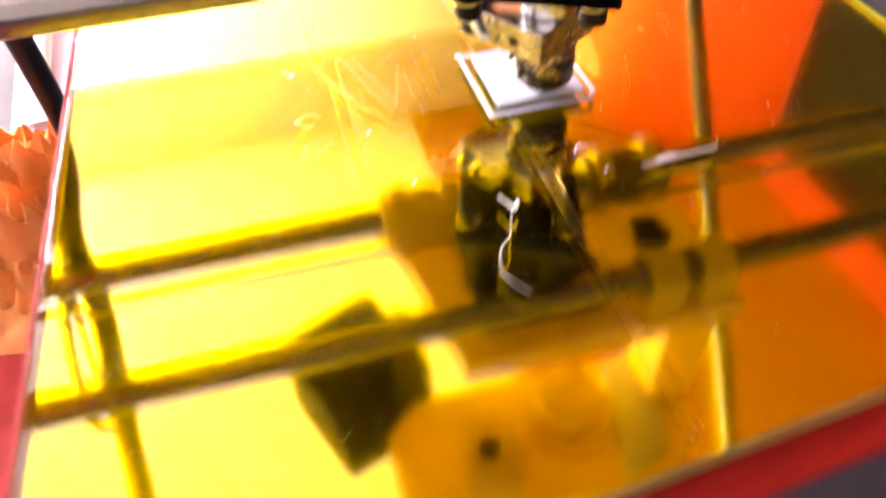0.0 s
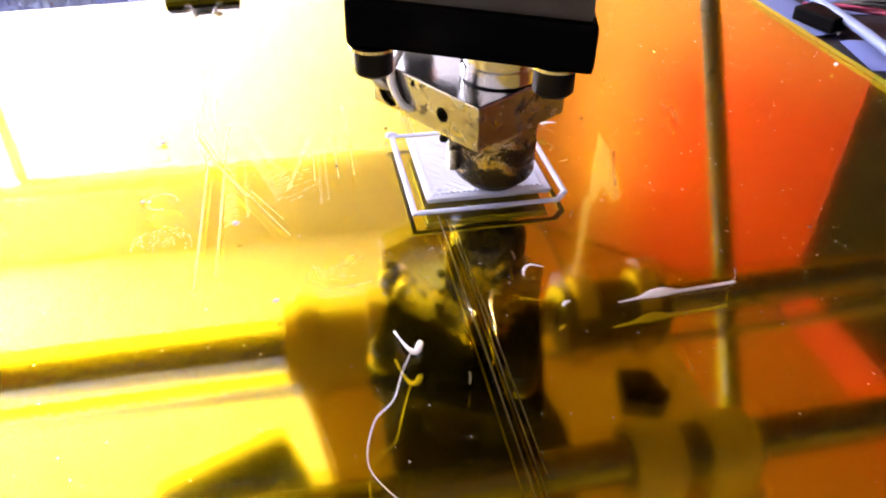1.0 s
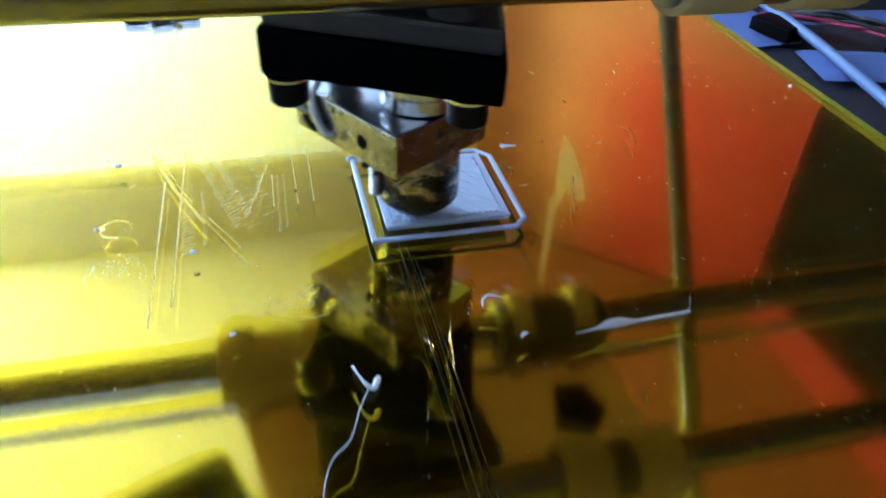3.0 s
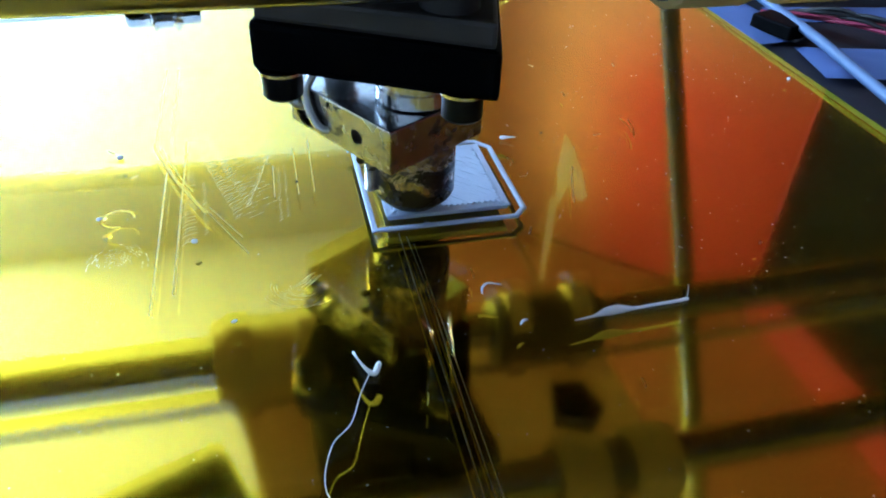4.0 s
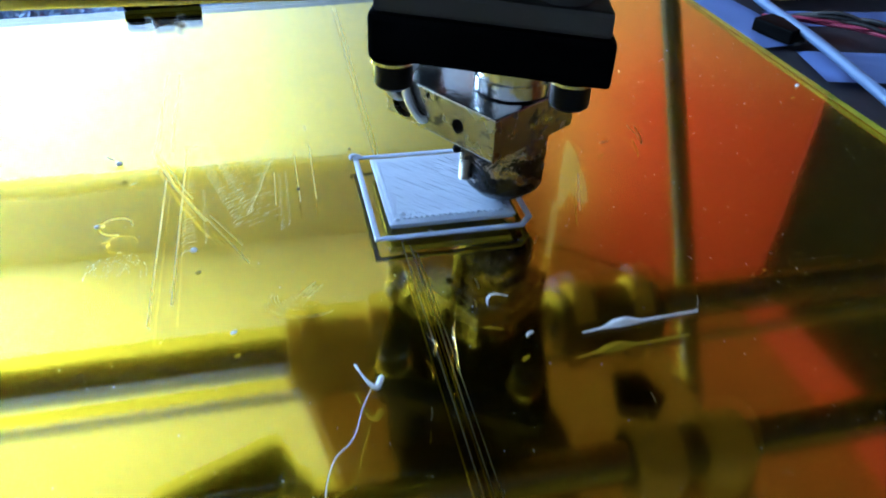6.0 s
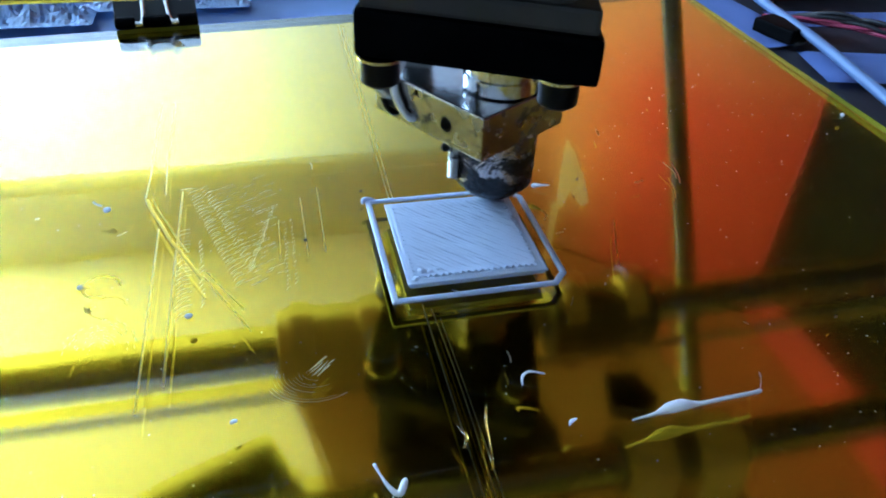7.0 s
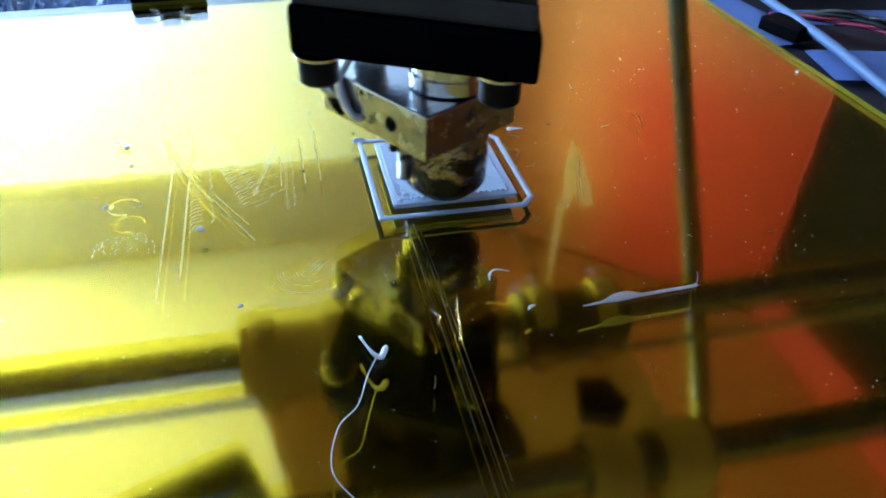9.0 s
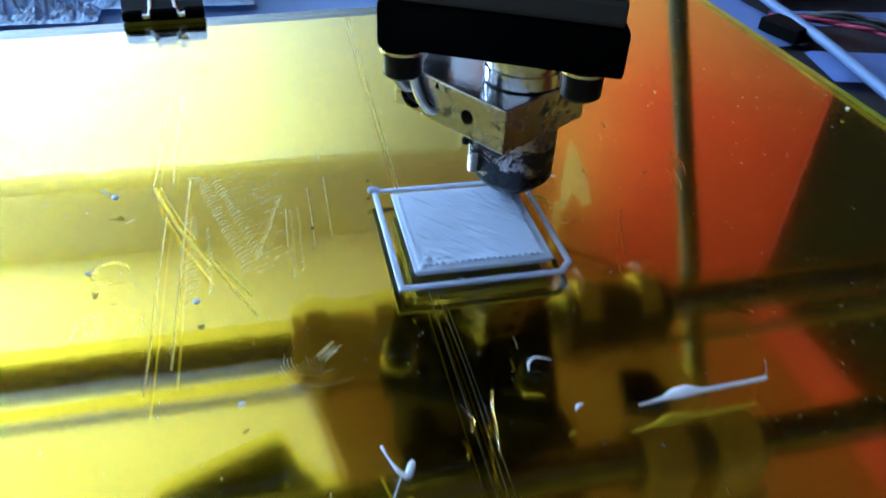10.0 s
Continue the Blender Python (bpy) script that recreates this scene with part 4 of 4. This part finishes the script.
def pellet(x, y, r, mat=PLA_FIL, label="small white plastic bead stuck on the film", long=1.2):
    b = bmesh.new()
    bmesh.ops.create_icosphere(b, subdivisions=2, radius=r)
    for v in b.verts:
        v.co *= 1 + 0.18 * noise.noise(v.co * 1.7 + Vector((x, y, 0)))
    b.transform(pose(x, y, r * 0.75, 0, 0, 25) @ Matrix.Diagonal((long, 1, 0.85, 1)))
    ob = part("plastic_bead" if mat == PLA_FIL else "char_crumb", b, mat, smooth=True)
    return tagged(slides_with_bed(ob), label, "crumb", "white beads" if mat == PLA_FIL else "char crumbs")


pellet(-50.5, 16.1, 0.5)
pellet(-37.9, -10.1, 0.42)
pellet(-51.7, -2.0, 0.35)
pellet(-32.6, -28.2, 0.25, long=1.8)
pellet(85.4, 27.9, 0.38)
for x, y in ((-22.3, 3.8), (7.6, 17.2), (23.2, 13.2), (8.3, 17.0), (-12.6, 15.5)):
    pellet(x, y, 0.24, SOOT, "tiny charred black crumb on the film")
strand("bead_tail", [(-51.2, 16.6, 0.8), (-51.9, 17.0, 0.9), (-52.4, 17.3, 1.2)], 0.16, "thin white tail of a plastic bead", "plastic strand")
strand("plastic_drip", [(14.8, 12.2, 0.5), (15.3, 12.1, 0.5), (16.2, 11.7, 0.7), (17.4, 11.0, 1.0)], 0.4, "white teardrop of plastic beside the square", "plastic drip", 0.8, [0.25, 0.5, 0.25, 0.08])
strand("plastic_curl", [(-0.2, -29.2, 0.3), (0.0, -28.4, 0.8), (0.9, -28.1, 1.2), (2.6, -28.8, 1.2)], 0.22, "small bent white plastic curl", "plastic curl", 0.6, [0.08, 0.2, 0.16, 0.06])
strand("plastic_crumb", [(3.0, -35.9, 0.3), (3.5, -35.4, 0.4), (4.2, -35.1, 0.3)], 0.3, "flat white plastic crumb", "plastic crumb", 0.6, [0.06, 0.26, 0.1])
strand("flat_strand", [(10.2, -36.6, 0.4), (13.2, -36.2, 0.35), (15.2, -35.8, 0.4), (17.0, -35.6, 0.4), (19.0, -35.8, 0.35), (22.2, -35.7, 0.4), (26.4, -35.5, 0.4), (27.0, -35.2, 0.4)], 0.5,
       "flat white plastic strand with a swollen middle", "plastic strand", 0.3, [0.1, 0.25, 0.8, 0.85, 0.32, 0.3, 0.3, 0.22])
strand("hair_strand", [(27.0, -35.2, 0.4), (27.6, -34.4, 0.6), (28.2, -33.4, 0.5), (28.6, -32.6, 0.3)], 0.03, "hair-thin pale plastic strand end", "plastic strand")
strand("hooked_curl", [(-18.7, -36.9, 0.5), (-18.3, -38.6, 0.8), (-17.6, -40.4, 0.9), (-16.8, -41.0, 0.7), (-16.1, -39.9, 0.9), (-16.0, -39.5, 1.0)], 0.4,
       "bright white hooked plastic curl", "plastic curl", 0.6, [0.2, 0.12, 0.26, 0.4, 0.38, 0.1])
strand("hair_strand", [(-17.4, -41.0, 0.6), (-18.9, -44.5, 1.4), (-20.5, -48.6, 1.6), (-22.9, -50.8, 1.0), (-24.0, -55.9, 0.5), (-21, -61, 0.4)], 0.06, "hair-thin pale plastic strand", "plastic strand")
strand("glue_blob", [(-9.3, -33.0, 0.4), (-8.9, -34.4, 0.5), (-8.6, -35.4, 0.7), (-9.1, -36.8, 0.4)], 0.3, "glossy clear glue blob on the film seam", "glue", 0.7, [0.06, 0.14, 0.26, 0.08], GLUE)
strand("glue_blob", [(-5.2, -31.5, 0.4), (-6.0, -34.0, 0.5), (-6.4, -37.4, 0.5), (-6.9, -40.0, 0.4)], 0.3, "amber glue drips along the film seam", "glue", 0.7, [0.06, 0.17, 0.08, 0.16], GLUE)
strand("outline_start", [(-12.9, 11.4, 0.4), (-12.7, 12.2, 0.5), (-12.0, 12.5, 0.5), (-11.0, 12.3, 0.4)], 0.3, "small blob where the outline begins", "plastic blob", 0.8, [0.15, 0.45, 0.45, 0.2], PLA)
for k in range(26):
    x, y, a = random.uniform(-62, 60), random.uniform(-50, 60), random.uniform(0, 6.28)
    l = random.uniform(0.6, 2.2)
    crease([(x, y), (x + l * 0.5 * math.cos(a) + 0.1, y + l * 0.5 * math.sin(a)), (x + l * math.cos(a), y + l * math.sin(a))], random.uniform(0.05, 0.12), 2, "nick")

# binder clips on the rear edge
CLIP_PROFILE = [(-0.2, 0.25), (-0.4, 1.6), (11.2, 7.6), (12.2, 7.0), (12.2, -13.2), (11.2, -14.0), (-0.4, -7.9), (-0.2, -7.0), (0.6, -7.0), (10.8, -12.6), (10.8, 6.2), (0.6, 0.25)]
to_x = Matrix(((0, 0, 1, 0), (1, 0, 0, 0), (0, 1, 0, 0), (0, 0, 0, 1)))
clip = slides_with_bed(thing("binder_clip", "black binder clip with bare wire arms on the bed edge", "binder clip", "binder clips"))
part("body", prism(CLIP_PROFILE, -9, 9, 0.15, None, to_x), BLACK_GLOSS, clip, "black sprung steel body")
for x0, x1 in ((-9, -4.6), (-3.0, 3.0), (4.6, 9)):
    part("rolled_lip", turned([(1.0, x0), (1.35, x0 + 0.3), (1.35, x1 - 0.3), (1.0, x1)], 14, pose(0, -0.2, 1.5) @ along_x()), BLACK, clip, "", True)
part("wire_arm", tube([(-5.0, -0.6, 1.5), (-3.0, -0.4, 1.7), (-2.6, 6, 6.4), (-4.0, 15, 10), (-2, 20, 11), (2, 20, 11), (4.0, 15, 10), (2.6, 6, 6.4), (3.0, -0.4, 1.7), (5.0, -0.6, 1.5)], 0.6, 10, 6), SILVER_WIRE, clip, "bare wire arm", True)
clip.matrix_world = pose(-0.0484, 0.0930, 0, 0, 0, 5.5)
second_clip = slides_with_bed(copy_thing(clip, pose(0.0440, 0.1013, 0, 0, 0, 5.5)))
second_clip.matrix_world = pose(0.0440, 0.1013, 0, 0, 0, 5.5)


# ---- last: what moves ----
def motions():
    for ob in BED_RIDERS:
        base = ob.matrix_world.copy()
        walk(ob, [(t, Matrix.Translation((0, y * MM, 0)) @ base) for t, y in BED_SLIDE])
    walk(head, [(t, pose(x * MM, 0, 0)) for t, x in HEAD_SLIDE])


motions()
